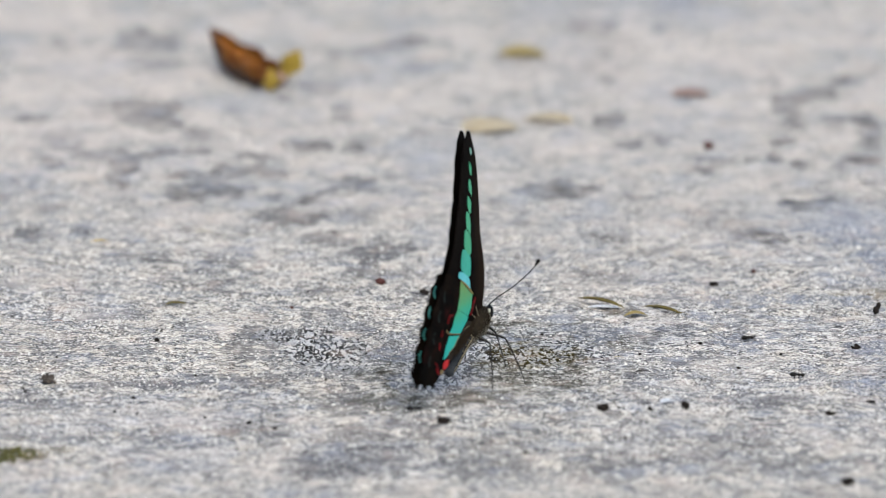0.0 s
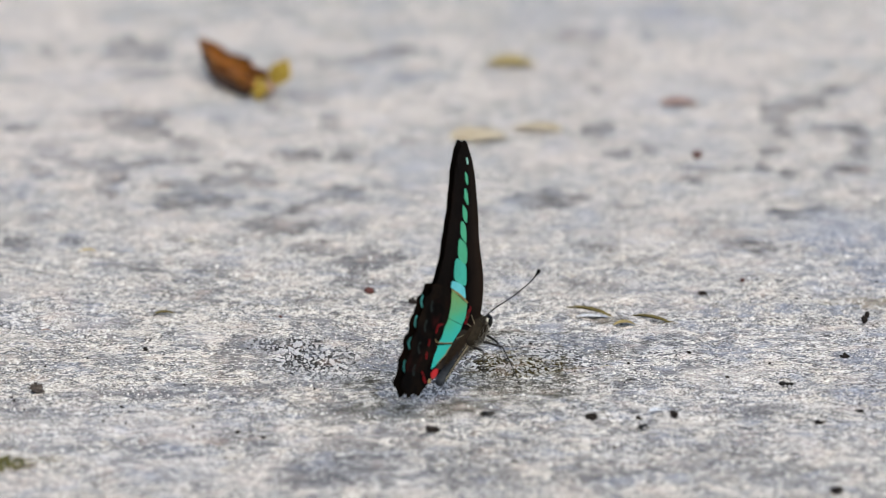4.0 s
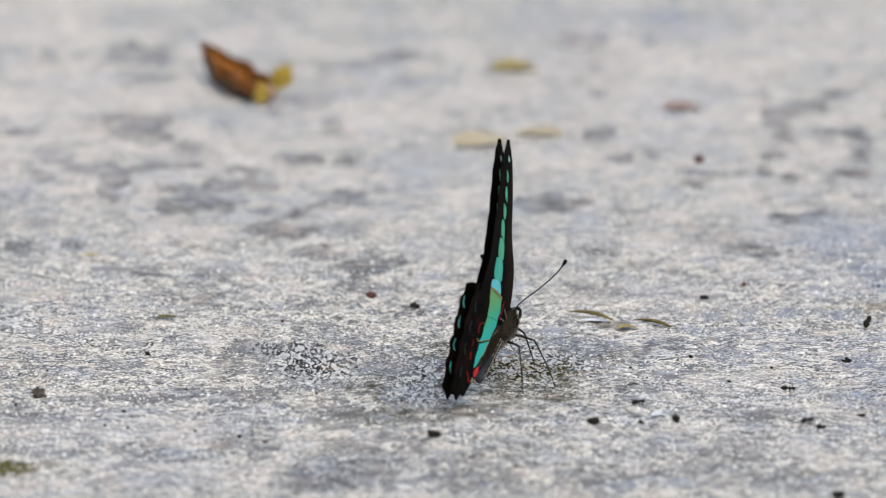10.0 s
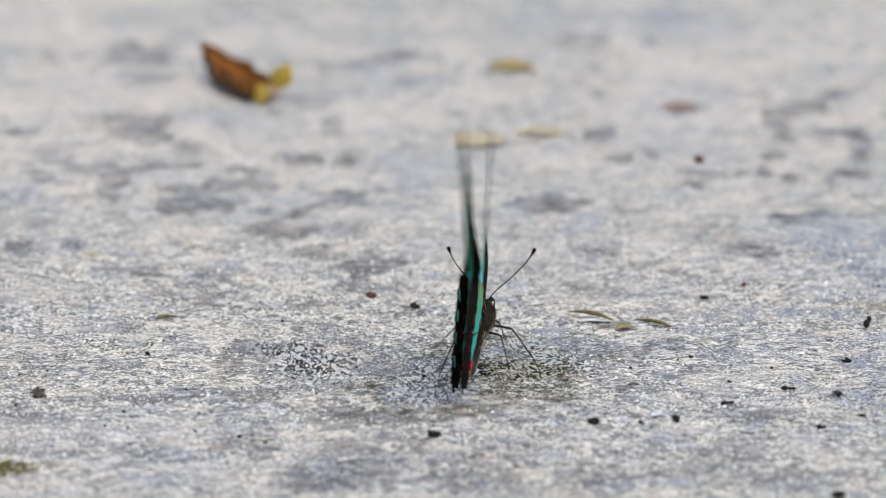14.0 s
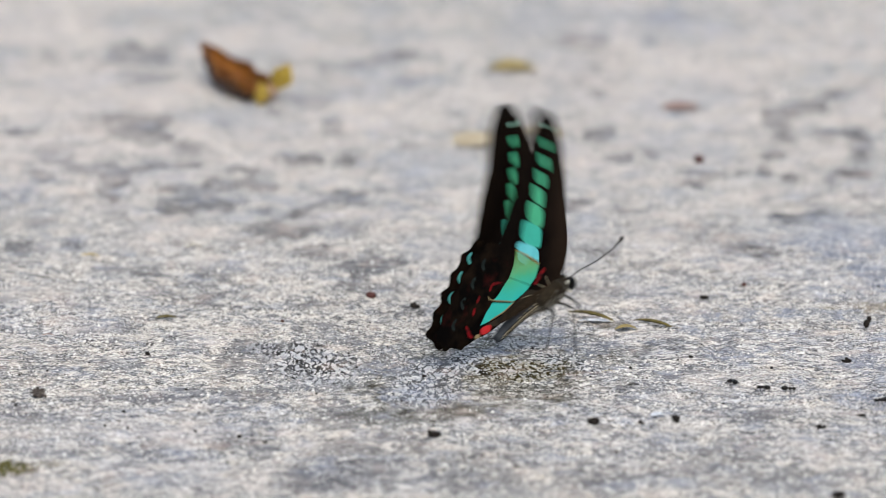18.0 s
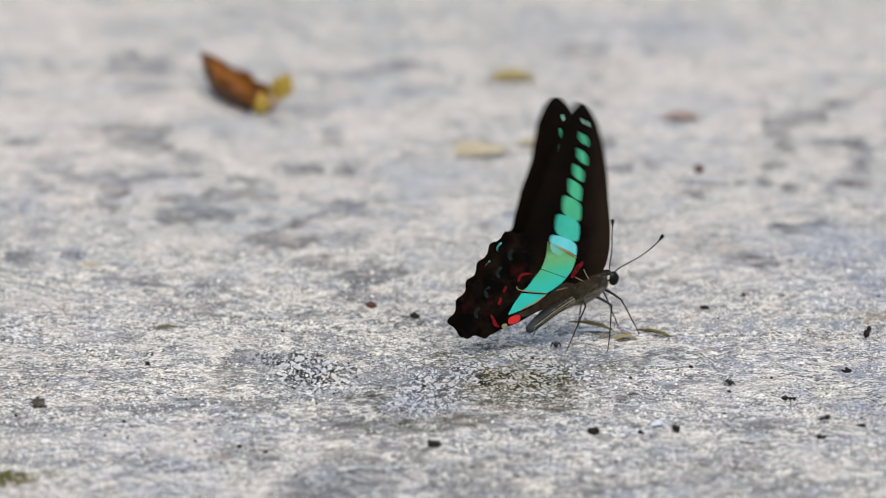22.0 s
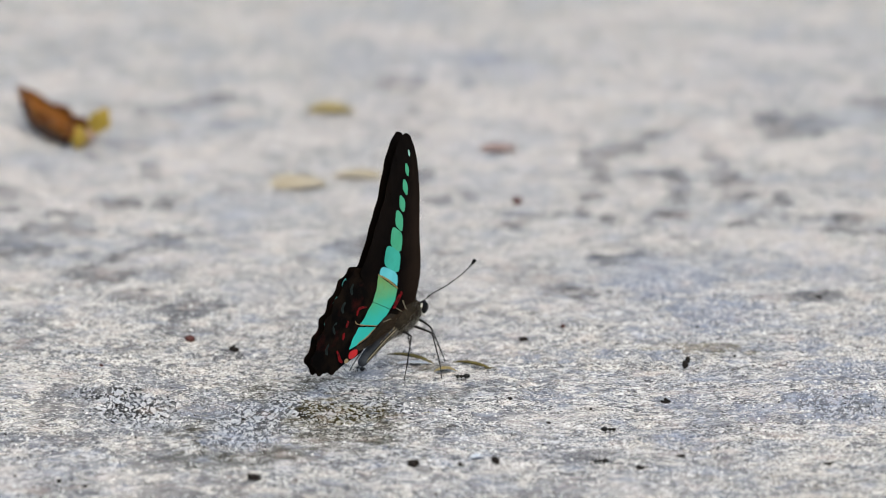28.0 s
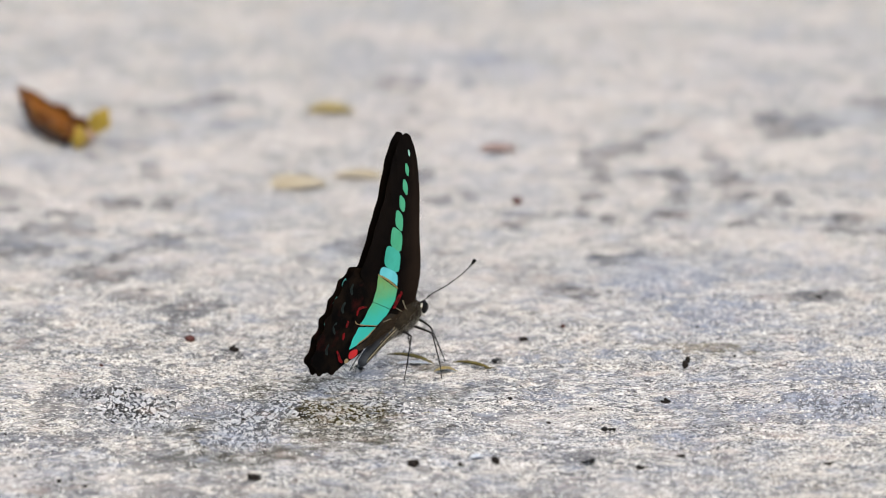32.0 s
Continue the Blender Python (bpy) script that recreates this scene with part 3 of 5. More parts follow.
def height(x, y, wet, blue):
    h = 0.0012 * (cloud(x / 0.030, y / 0.030, 1, 3) - 0.5) + 0.0010 * (cloud(x / 0.007, y / 0.007, 5, 3) - 0.5)
    pit = np.clip((cloud(x / 0.0045, y / 0.0045, 40, 3) - 0.60) * 6, 0, 1)
    grit = lattice(x / 0.0017, y / 0.0017, 60) * 0.6 + lattice(x / 0.0009, y / 0.0009, 61) * 0.4 - 0.5
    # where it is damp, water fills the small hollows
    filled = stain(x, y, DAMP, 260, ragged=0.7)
    return h * (1 - 0.5 * filled) + (1 - 0.85 * filled) * (grit * 0.0003 - 0.0006 * pit) + (gravel(x, y) - 0.6) * (0.00015 + 0.0013 * wet + 0.0010 * blue) * (1 - 0.55 * filled)


def axis(lo, hi, step, far, coarse=None):
    """Fine steps from lo to hi, growing outwards to the horizon."""
    mid = np.arange(lo, hi, step)
    out = coarse if coarse is not None else np.array([])
    top = out[-1] if len(out) else mid[-1]
    grow = top + step * 3 * (1.45 ** np.arange(1, 80) - 1)
    grow = grow[grow - top < far]
    down = lo - step * 3 * (1.45 ** np.arange(1, 80) - 1)
    down = down[lo - down < far][::-1]
    return np.concatenate([down, mid, out, grow])


def build_ground():
    xs = axis(-0.135, 0.185, 0.0003, 400)
    ys = axis(-0.165, -0.062, 0.0008, 400, np.concatenate([np.arange(-0.062, -0.035, 0.0005), np.arange(-0.035, 0.030, 0.0003), np.arange(0.030, 0.062, 0.0005), np.arange(0.062, 0.12, 0.0008), np.arange(0.12, 0.52, 0.0016)]))
    X, Y = np.meshgrid(xs, ys)
    x, y = X.ravel(), Y.ravel()
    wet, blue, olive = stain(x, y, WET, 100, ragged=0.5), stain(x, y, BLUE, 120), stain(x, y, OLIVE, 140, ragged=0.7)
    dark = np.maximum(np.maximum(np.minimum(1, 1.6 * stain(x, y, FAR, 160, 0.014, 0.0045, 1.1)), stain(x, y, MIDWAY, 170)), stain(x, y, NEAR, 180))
    z = height(x, y, wet, blue) * (np.hypot(x, y) < 3)
    nx, ny = len(xs), len(ys)
    idx = np.arange(nx * ny).reshape(ny, nx)
    quads = np.stack([idx[:-1, :-1], idx[:-1, 1:], idx[1:, 1:], idx[1:, :-1]], -1).reshape(-1, 4)
    me = bpy.data.meshes.new("ground")
    me.vertices.add(len(x))
    me.vertices.foreach_set("co", np.stack([x, y, z], -1).ravel().astype(np.float32))
    me.loops.add(quads.size)
    me.loops.foreach_set("vertex_index", quads.ravel().astype(np.int32))
    me.polygons.add(len(quads))
    me.polygons.foreach_set("loop_start", np.arange(0, quads.size, 4, dtype=np.int32))
    me.polygons.foreach_set("use_smooth", np.ones(len(quads), dtype=bool))
    me.update(calc_edges=True)
    far = np.hypot(x, y)
    plain_far = np.clip((far - 0.24) / 0.5 + (cloud(x / 0.12, y / 0.12, 400) - 0.5) * 1.6 * (far > 0.26), 0, 1) * (far > 0.24)
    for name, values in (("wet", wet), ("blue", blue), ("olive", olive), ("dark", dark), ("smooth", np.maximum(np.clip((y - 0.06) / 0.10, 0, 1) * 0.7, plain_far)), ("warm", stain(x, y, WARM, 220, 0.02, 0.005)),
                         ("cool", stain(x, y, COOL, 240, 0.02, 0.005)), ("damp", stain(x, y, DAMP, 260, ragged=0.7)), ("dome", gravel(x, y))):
        me.attributes.new(name, "FLOAT", "POINT").data.foreach_set("value", values.astype(np.float32))
    me.materials.append(CONCRETE)
    return tagged(new("ground", me), "worn pale grey concrete slab with damp and dark stains", "ground", kind="structure")


def floor_z(x, y):
    p, q = np.array([x], dtype=float), np.array([y], dtype=float)
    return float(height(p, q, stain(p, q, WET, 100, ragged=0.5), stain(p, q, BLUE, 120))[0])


ground = build_ground()

# ---- butterfly: forward, left and up in millimetres, standing below its eyes ----
HINGE = Vector((-7, 0, 15))
LEAN = radians(22.8)
AXIS = Vector((math.cos(LEAN), 0, math.sin(LEAN)))

FORE = [(-5, 13.8), (-1.8, 15.6), (-0.4, 19.5), (-0.1, 24), (-0.5, 32), (-1.4, 39), (-3.0, 46), (-5.2, 51.6), (-7.9, 55.2), (-9.8, 56.4), (-11.6, 56.3), (-13.7, 54.4),
        (-15.7, 51), (-17.0, 47), (-18.1, 43), (-19.8, 39.4), (-21.6, 36), (-23.0, 32), (-24.0, 28), (-24.4, 25), (-15, 18.5)]
HIND_TOP = [(-5, 13.5), (-7.0, 17.2), (-9.4, 20.2), (-13, 22.4), (-17, 24.4), (-21, 26), (-24.6, 26.9)]
HIND_OUTER = [(-24.6, 26.9), (-27.6, 26.0), (-31.0, 23), (-34.4, 18.8), (-37.6, 14.4), (-40.2, 10.2), (-41.4, 7.6), (-39.6, 4.8), (-35.6, 3.7), (-31.4, 4.0)]
HIND_FOLD = [(-31.4, 4.0), (-28.4, 5.2), (-25, 5.9), (-20.8, 7.6), (-14, 9.8), (-8, 11.8)]


def scalloped(points, wave, depth):
    """The line through the points with a wavy edge."""
    line, out, run = spline(points, 10, False), [], 0.0
    for i, p in enumerate(line):
        if i:
            run += (p - line[i - 1]).length
        d = (line[min(i + 1, len(line) - 1)] - line[max(i - 1, 0)]).normalized()
        fade = min(1, i / 8, (len(line) - 1 - i) / 4)
        out.append(p + Vector((d.y, -d.x)) * depth * fade * (0.35 * math.sin(math.tau * run / wave) + 0.3 * (0.6 - abs(math.sin(math.pi * run / wave + 0.8)))))
    return out


def stroke(path, width):
    """The outline of a line of a given width with round tapered ends."""
    line = spline(path, 5, False)
    left, right = [], []
    for i, p in enumerate(line):
        d = (line[min(i + 1, len(line) - 1)] - line[max(i - 1, 0)]).normalized()
        w = width / 2 * (0.45 + 0.55 * math.sin(math.pi * (i + 0.6) / (len(line) + 0.2)))
        left.append(p + Vector((-d.y, d.x)) * w)
        right.append(p - Vector((-d.y, d.x)) * w)
    return left + right[::-1]


def oval(cx, cz, rx, rz, shear=0.0, square=2.6):
    out = []
    for k in range(20):
        a = math.tau * k / 20
        u = math.copysign(abs(math.cos(a)) ** (2 / square), math.cos(a)) * rx
        v = math.copysign(abs(math.sin(a)) ** (2 / square), math.sin(a)) * rz
        out.append((cx + u, cz + v + shear * u))
    return out


def flex(x, z):
    """How far a forewing leaves its plane: its outer part is twisted, and it ripples between the veins."""
    k = min(1, max(0, (z - 22) / 13))
    return (x + 8.5) * math.sin(radians(6.5)) * k * k * (3 - 2 * k) + 0.07 * math.sin(x * 1.9 + z * 0.5) * k


def ripple(x, z):
    return 0.07 * math.sin(x * 0.8 + z * 1.5)


LEGS = []


def build_butterfly():
    thing = tagged(new("butterfly"), "black butterfly with a turquoise wing band sitting on concrete", "butterfly")
    hinge = (HINGE.x, HINGE.z)
    wings = {}
    for side, s in (("right", -1), ("left", 1)):
        # forewing, hinged on the thorax; the underside faces outwards
        wing = part("forewing", slab(spline(FORE, 5), 0.12, s * 0.45, hinge, flex), WING, thing, "long black forewing with a row of turquoise windows")
        wing.location = HINGE * MM
        wings[side, "fore"] = wing
        for cx, cz, rx, rz, shear, mat in ((-8.3, 51.6, 0.5, 0.55, -1.1, PALESPOT), (-8.6, 47.7, 1.0, 1.15, -0.95, GREEN), (-8.8, 43.6, 1.3, 1.45, -0.85, GREEN), (-9.8, 39.9, 1.45, 1.6, -0.75, GREEN),
                                           (-10.5, 36.0, 1.9, 2.0, -0.66, GREEN), (-11.2, 31.7, 2.7, 2.42, -0.52, GREEN), (-12.1, 27.2, 3.45, 2.65, -0.44, TEAL), (-12.9, 22.6, 3.75, 2.35, -0.40, CYAN)):
            spot = part("window_spot", slab(oval(cx, cz, rx, rz, shear, 2.2 + rz * 0.6), 0.22, s * 0.45, hinge, flex), mat, wing)
        for ex, ez in ((-6.5, 52), (-10, 55), (-14.6, 52.4), (-17, 46), (-19, 40.6), (-21.6, 35), (-23.4, 29), (-23.6, 25)):
            bm = tube(spline([(-6 - hinge[0], s * 0.45, 16 - hinge[1]), ((ex * 0.45 - 3.0) - hinge[0], s * 0.45, (ez * 0.5 + 9) - hinge[1]), (ex - hinge[0], s * 0.45, ez - hinge[1])], 6, False),
                      [0.065] * 12 + [0.05], 5)
            for v in bm.verts:
                v.co.y += flex(v.co.x / MM + hinge[0], v.co.z / MM + hinge[1]) * MM
            part("vein", bm, WING, wing)
        # hindwing, outside the forewing
        y = s * 0.95
        ring = spline(HIND_TOP, 5, False)[:-1] + scalloped(HIND_OUTER, 5.0, 2.3)[:-1] + spline(HIND_FOLD, 5, False)
        rear = part("hindwing", slab(ring, 0.12, y, hinge, ripple), HINDWING, thing, "scalloped black hindwing with turquoise band and red marks")
        rear.location = HINGE * MM
        wings[side, "hind"] = rear
        upper = spline([(-17.1, 24.0), (-9.6, 19.7)], 3, False) + spline([(-9.5, 19.2), (-10.5, 16.9), (-11.9, 15.3)], 4, False) + spline([(-18.7, 18.1), (-17.9, 19.8), (-17.3, 22)], 4, False)
        part("band_patch", slab(upper, 0.30, y, hinge, ripple), BAND, rear, "green band patch")
        middle = [Vector(p) for p in ((-18.8, 18.0),)] + spline([(-12.0, 15.2), (-13.6, 14.0), (-15.5, 12.9), (-17.2, 12.3)], 4, False) + spline([(-23.8, 13.4), (-22.6, 14.0), (-20.5, 16.2)], 4, False)
        part("band_patch", slab(middle, 0.30, y, hinge, ripple), BAND, rear, "turquoise band patch")
        lower = spline([(-23.9, 12.9), (-17.5, 11.9)], 3, False) + spline([(-17.8, 11.6), (-21.6, 9.6), (-27.3, 8.2)], 4, False) + spline([(-27.2, 8.6), (-25.6, 10.9)], 3, False)
        part("band_patch", slab(lower, 0.30, y, hinge, ripple), BAND, rear, "turquoise band patch")
        for name, mat, width, path in (("band_edge", OCHRE, 0.4, [(-17.3, 24.2), (-13.4, 22.4), (-9.3, 19.8)]), ("band_line", CREAM, 0.26, [(-25.2, 14.6), (-24.6, 13.8), (-21.5, 13.0), (-16.9, 12.2)]),
                                       ("band_line", CREAM, 0.32, [(-17.3, 11.9), (-20, 10.4), (-24.5, 8.8)]), ("root_streak", PALEFUR, 0.15, [(-5.4, 13.9), (-6.4, 15.2), (-7.2, 16.8)]), ("root_streak", PALEFUR, 0.16, [(-6.4, 13.4), (-8.0, 14.4), (-9.6, 15.2)]),
                                       ("root_streak", PALEFUR, 0.15, [(-8.2, 12.4), (-11.5, 12.9), (-14.5, 12.6)]), ("red_mark", DIMRED, 1.2, [(-7.4, 18.5), (-9, 17.2), (-10.5, 15.2)]),
                                       ("red_mark", DIMRED, 0.6, [(-21.2, 17.2), (-24.0, 17.2), (-24.9, 15.8)]), ("red_mark", DIMRED, 0.7, [(-28.0, 15.0), (-28.8, 13.6)]),
                                       ("red_mark", DIMRED, 0.7, [(-29.3, 12.4), (-30.0, 10.9)]), ("red_mark", DIMRED, 0.9, [(-32.0, 8.6), (-31.2, 7.2), (-30.8, 6.4), (-29.8, 5.6)])):
            part(name, slab(stroke(path, width), 0.36, y, hinge, ripple), mat, rear)
        part("red_mark", slab(oval(-25.7, 6.9, 1.6, 0.95, 0.15), 0.30, y, hinge, ripple), RED, rear)
        part("cream_mark", slab(oval(-28.3, 5.7, 0.75, 0.5), 0.30, y, hinge, ripple), CREAM, rear)
        fold = [(-8, 12.3), (-12, 14.2), (-15.6, 12.4), (-18, 11.0), (-22, 9.0), (-26, 8.0), (-22.6, 7.3), (-20, 8.1), (-14, 10.2)]
        part("hairy_fold", slab(spline(fold, 4), 0.2, y, hinge, ripple), HAIRBROWN, rear, "brown hairy inner margin")
        rnd = random.Random(17 + s)
        bm = bmesh.new()
        for _ in range(260):
            u, v = rnd.random(), rnd.random()
            a = Vector((-6.5 - 11 * u + rnd.uniform(-0.6, 0.6), y + s * 0.16, 13.2 - 3.3 * u + 2.6 * (v - 0.45) * (1 - 0.4 * u)))
            d = Vector((-rnd.uniform(2.2, 5.0), s * rnd.uniform(0.0, 0.5), -rnd.uniform(0.7, 2.3)))
            pts = [a, a + d * 0.5 + Vector((0, s * 0.12, 0.15)), a + d]
            tube([p - Vector((hinge[0], 0, hinge[1])) for p in pts], [0.07, 0.05, 0.015], 3, bm, False)
        tagged(part("hairs", bm, FOLDHAIR, rear, "fine brown hairs"), kind="stuff")
        for cx, cz in ((-28.1, 23.2), (-31.2, 19.3), (-34.2, 15.0), (-36.8, 10.4)):
            arc = [(cx + 0.8, cz + 1.3), (cx - 0.2, cz + 0.3), (cx - 0.1, cz - 0.6), (cx + 0.3, cz - 1.2)]
            part("blue_crescent", slab(stroke(arc, 0.75), 0.10, y - s * 0.09, hinge, ripple), DIMTEAL, rear)
            part("dull_crescent", slab(stroke([(u + 1.0, v - 1.0) for u, v in arc], 0.95), 0.06, y + s * 0.05, hinge, ripple), DULLBLUE, rear)
        for ex, ez in ((-26.5, 25.5), (-30, 22.6), (-33.6, 18.4), (-37, 14), (-39.6, 9), (-36, 4.8), (-31, 5)):
            bm = tube(spline([(-7 - hinge[0], y, 15 - hinge[1]), (ex * 0.55 - 2.5 - hinge[0], y, ez * 0.55 + 7 - hinge[1]), (ex - hinge[0], y, ez - hinge[1])], 6, False), [0.065] * 12 + [0.05], 5)
            for v in bm.verts:
                v.co.y += ripple(v.co.x / MM + hinge[0], v.co.z / MM + hinge[1]) * MM
            part("vein", bm, WING, rear)

    # body
    part("thorax", tube(spline([(-0.9, 0, 13.6), (-2.4, 0, 13.1), (-5.4, 0, 12.0), (-8.2, 0, 10.9), (-10, 0, 10.1)], 4, False),
                        [1.3, 1.7, 2.0, 2.2, 2.35, 2.5, 2.6, 2.65, 2.65, 2.65, 2.6, 2.5, 2.4, 2.3, 2.2, 2.0, 1.8], 16), FUR, thing, "furry grey thorax")
    ab = tube(spline([(-9, 0, 10.6), (-12, 0, 9.2), (-15, 0, 7.7), (-18, 0, 5.9), (-20.2, 0, 4.4), (-21.6, 0, 3.5)], 4, False),
              [1.5, 1.6, 1.5, 1.62, 1.52, 1.62, 1.5, 1.58, 1.45, 1.5, 1.42, 1.45, 1.34, 1.36, 1.24, 1.24, 1.12, 1.08, 0.96, 0.75, 0.3], 14)
    part("abdomen", ab, plain("abdomen_scales", (0.010, 0.011, 0.014), (0.038, 0.043, 0.052), 260, 0.7, Specular_IOR_Level=0.15), thing, "bluish grey ringed abdomen")
    for s in (-1, 1):
        for turn in (38, 10, -18, -46):
            c, d = math.cos(radians(turn)), math.sin(radians(turn))
            line = [(x + 0.4 * d * r, s * r * c, z + 0.9 * d * r) for x, z, r in ((-9.8, 10.2, 1.72), (-12, 9.2, 1.68), (-15, 7.7, 1.62), (-18, 5.9, 1.46), (-20.4, 4.35, 1.16))]
            part("abdomen_stripe", tube(spline(line, 4, False), [0.06] + [0.10] * 15 + [0.05], 6), PALEFUR, thing, "cream abdomen stripe")
        for turn in (24, -4, -32):
            c, d = math.cos(radians(turn)), math.sin(radians(turn))
            line = [(x + 0.4 * d * r, s * r * c, z + 0.9 * d * r) for x, z, r in ((-9.8, 10.2, 1.64), (-12, 9.2, 1.60), (-15, 7.7, 1.54), (-18, 5.9, 1.38), (-20.4, 4.35, 1.09))]
            part("abdomen_stripe", tube(spline(line, 4, False), [0.06] + [0.2] * 15 + [0.06], 6), CHITIN, thing, "black abdomen stripe")
    part("head", lump((1.55, 1.35, 1.45), 3, 0.08, 3, at=(-0.1, 0, 13.8)), FUR, thing)
    for s in (-1, 1):
        part("eye", lump((1.6, 1.0, 1.65), 1, 0.0, 3, at=(0.5, s * 1.35, 13.9)), EYE_BLACK, thing, "glossy black eye")
        rim = [(0.3 + 1.55 * math.cos(a), s * 2.0, 13.85 + 1.65 * math.sin(a)) for a in [radians(140 + 10 * k) for k in range(14)]]
        part("eye_rim", tube(rim, 0.26, 6), EYERIM, thing, "pale eye rim")
        part("palp", tube([(1.0, s * 0.45, 12.9), (1.7, s * 0.5, 13.3), (2.1, s * 0.5, 14.3)], [0.4, 0.4, 0.15], 7), FUR, thing)
        feeler = spline([(0.7, s * 0.7, 14.9), (2.2, s * 2.4, 16.8), (4.7, s * 5.4, 19.2), (6.8, s * 8.4, 22.2), (8.0, s * 9.8, 24.3), (8.2, s * 10.2, 25.2)], 5, False)
        if s > 0:
            feeler = [p - Vector((1.4, 0.8, 0)) * ((p.z - 14.9) / 10.3) for p in feeler]
        n = len(feeler)
        part("antenna", tube(feeler, [0.13 if i < n - 8 else 0.13 + 0.32 * math.sin(math.pi * min(1, (i - n + 8) / 9)) for i in range(n)], 8), CHITIN, thing, "black clubbed antenna")
        # legs: hip, knee, ankle, foot
        front = (7.0, 3.2) if s < 0 else (7.2, 6.5)
        middle = (-8.0, 13.3) if s < 0 else (-0.5, 11.5)
        hind = (-16.0, 8.5) if s < 0 else (-15.5, 7.5)
        for hip, knee, foot in (((-1.6, 1.0, 11.6), (2.2, front[1] * 0.75, 9.0), front), ((-4.5, 1.6, 10.4), (-3.0, middle[1] * 0.5, 9.0), middle), ((-7.4, 1.6, 9.4), (-9.2, hind[1] * 0.62, 9.0), hind)):
            ankle = (knee[0] * 0.35 + foot[0] * 0.65, knee[1] * 0.3 + foot[1] * 0.7, 3.4)
            pts = [(hip[0], s * hip[1], hip[2]), (knee[0], s * knee[1], knee[2]), (ankle[0], s * ankle[1], ankle[2]), (foot[0], s * foot[1], 0.15)]
            line = []
            for a, b in zip(pts, pts[1:]):
                line += [Vector(a).lerp(Vector(b), k / 4) + Vector((0, 0, 0.12 * math.sin(math.pi * k / 4))) for k in range(4)]
            line.append(Vector(pts[-1]))
            line = [p - Vector(pts[0]) for p in line]
            leg = tube(line, [0.34, 0.33, 0.30, 0.26, 0.22, 0.17, 0.16, 0.16, 0.17, 0.12, 0.11, 0.11, 0.14], 7)
            for k in range(5, 12):
                tube([line[k], line[k] + Vector((0.25, s * 0.3, -0.35))], [0.05, 0.02], 3, leg)
            limb = part("leg", leg, LEGSKIN, thing, "thin blackish leg")
            limb.location = Vector(pts[0]) * MM
            LEGS.append((limb, Vector(pts[0]) * MM, s))
    # fur on thorax and head
    rnd = random.Random(5)
    for count, mat, r, length in ((900, FUR, 0.08, 0.55), (1100, FOLDHAIR, 0.05, 0.9), (1500, GREYFUR, 0.042, 1.05)):
        bm = bmesh.new()
        for _ in range(count):
            u, a = 0.1 + 0.9 * rnd.random(), rnd.uniform(0, math.tau)
            if mat is GREYFUR and rnd.random() < 0.8:
                a = rnd.uniform(math.pi, math.tau)
            c = Vector((0.2 - 10.2 * u, 0, 14.0 - 3.9 * u))
            rad = 1.3 + 1.3 * math.sin(math.pi * min(1, u * 1.15 + 0.1))
            out = Vector((0.35 * math.sin(a), math.cos(a), 0.94 * math.sin(a)))
            root = c + out * rad * 0.95
            tip = root + out * rnd.uniform(0.5, 1.2) * length + Vector((-rnd.uniform(0.6, 1.6), 0, -rnd.uniform(0.2, 0.8))) * (0.5 + length)
            tube([root, (root + tip) / 2 + out * 0.12, tip], [r, r * 0.7, r * 0.2], 3, bm, False)
        tagged(part("fur", bm, mat, thing, "short brownish grey fur"), kind="stuff")
    return thing, wings


butterfly, wings = build_butterfly()

# ---- things lying on the slab ----


def resting(ob, x, y, turn=0.0, lift=0.0, rise=0.0):
    """Lays a thing on the slab; rise is how far its middle stands above its foot."""
    y -= (floor_z(x, y) * 0.5 + lift + rise) * 4.3
    ob.matrix_basis = pose(x, y, floor_z(x, y) + lift, 0, 0, turn)
    return ob


for i, (x, y, rx, rz) in enumerate(((-0.0018, -0.0603, 1.35, 0.9), (0.0327, -0.0489, 1.25, 0.85), (0.051, -0.0474, 0.85, 1.1), (0.0431, -0.0484, 0.5, 0.45), (-0.0441, -0.0603, 0.5, 0.55),
                                    (-0.0384, -0.0662, 0.55, 0.35), (-0.0672, 0.0132, 0.65, 0.45), (-0.0065, 0.0601, 1.15, 0.65), (0.0611, 0.0681, 1.0, 0.6), (0.0834, -0.1103, 1.4, 0.8),
                                    (0.0824, -0.0534, 1.1, 0.4), (0.1338, 0.1109, 0.9, 0.5), (0.0921, -0.0424, 1.0, 0.3), (0.1236, -0.0514, 0.9, 0.4), (0.0562, 0.0095, 0.5, 0.35), (0.064, -0.012, 0.45, 0.3))):
    bm = lump((rx * 0.8, rx * 0.7, rz * 0.85), i + 2, 0.75, 2)
    for j in range(14):
        a, b, c = j * 2.4 + i, 0.14 + 0.34 * ((j * 7 + i * 3) % 5) / 5, ((j * 5 + i) % 7) / 7
        lump((rx * b, rx * b, rz * b * 1.2), i + 20 + j, 0.6, 1, bm, (rx * 0.9 * math.cos(a), -rx * 0.75 * math.sin(a), rz * (c * 1.4 - 0.5)))
    bit = part("soil_crumb", bm, GRITDARK, smooth=False)
    resting(tagged(bit, "dark brown crumb of soil on the concrete", "soil crumb", "crumbs on the slab"), x, y, i * 47, rz * 0.55 * MM)
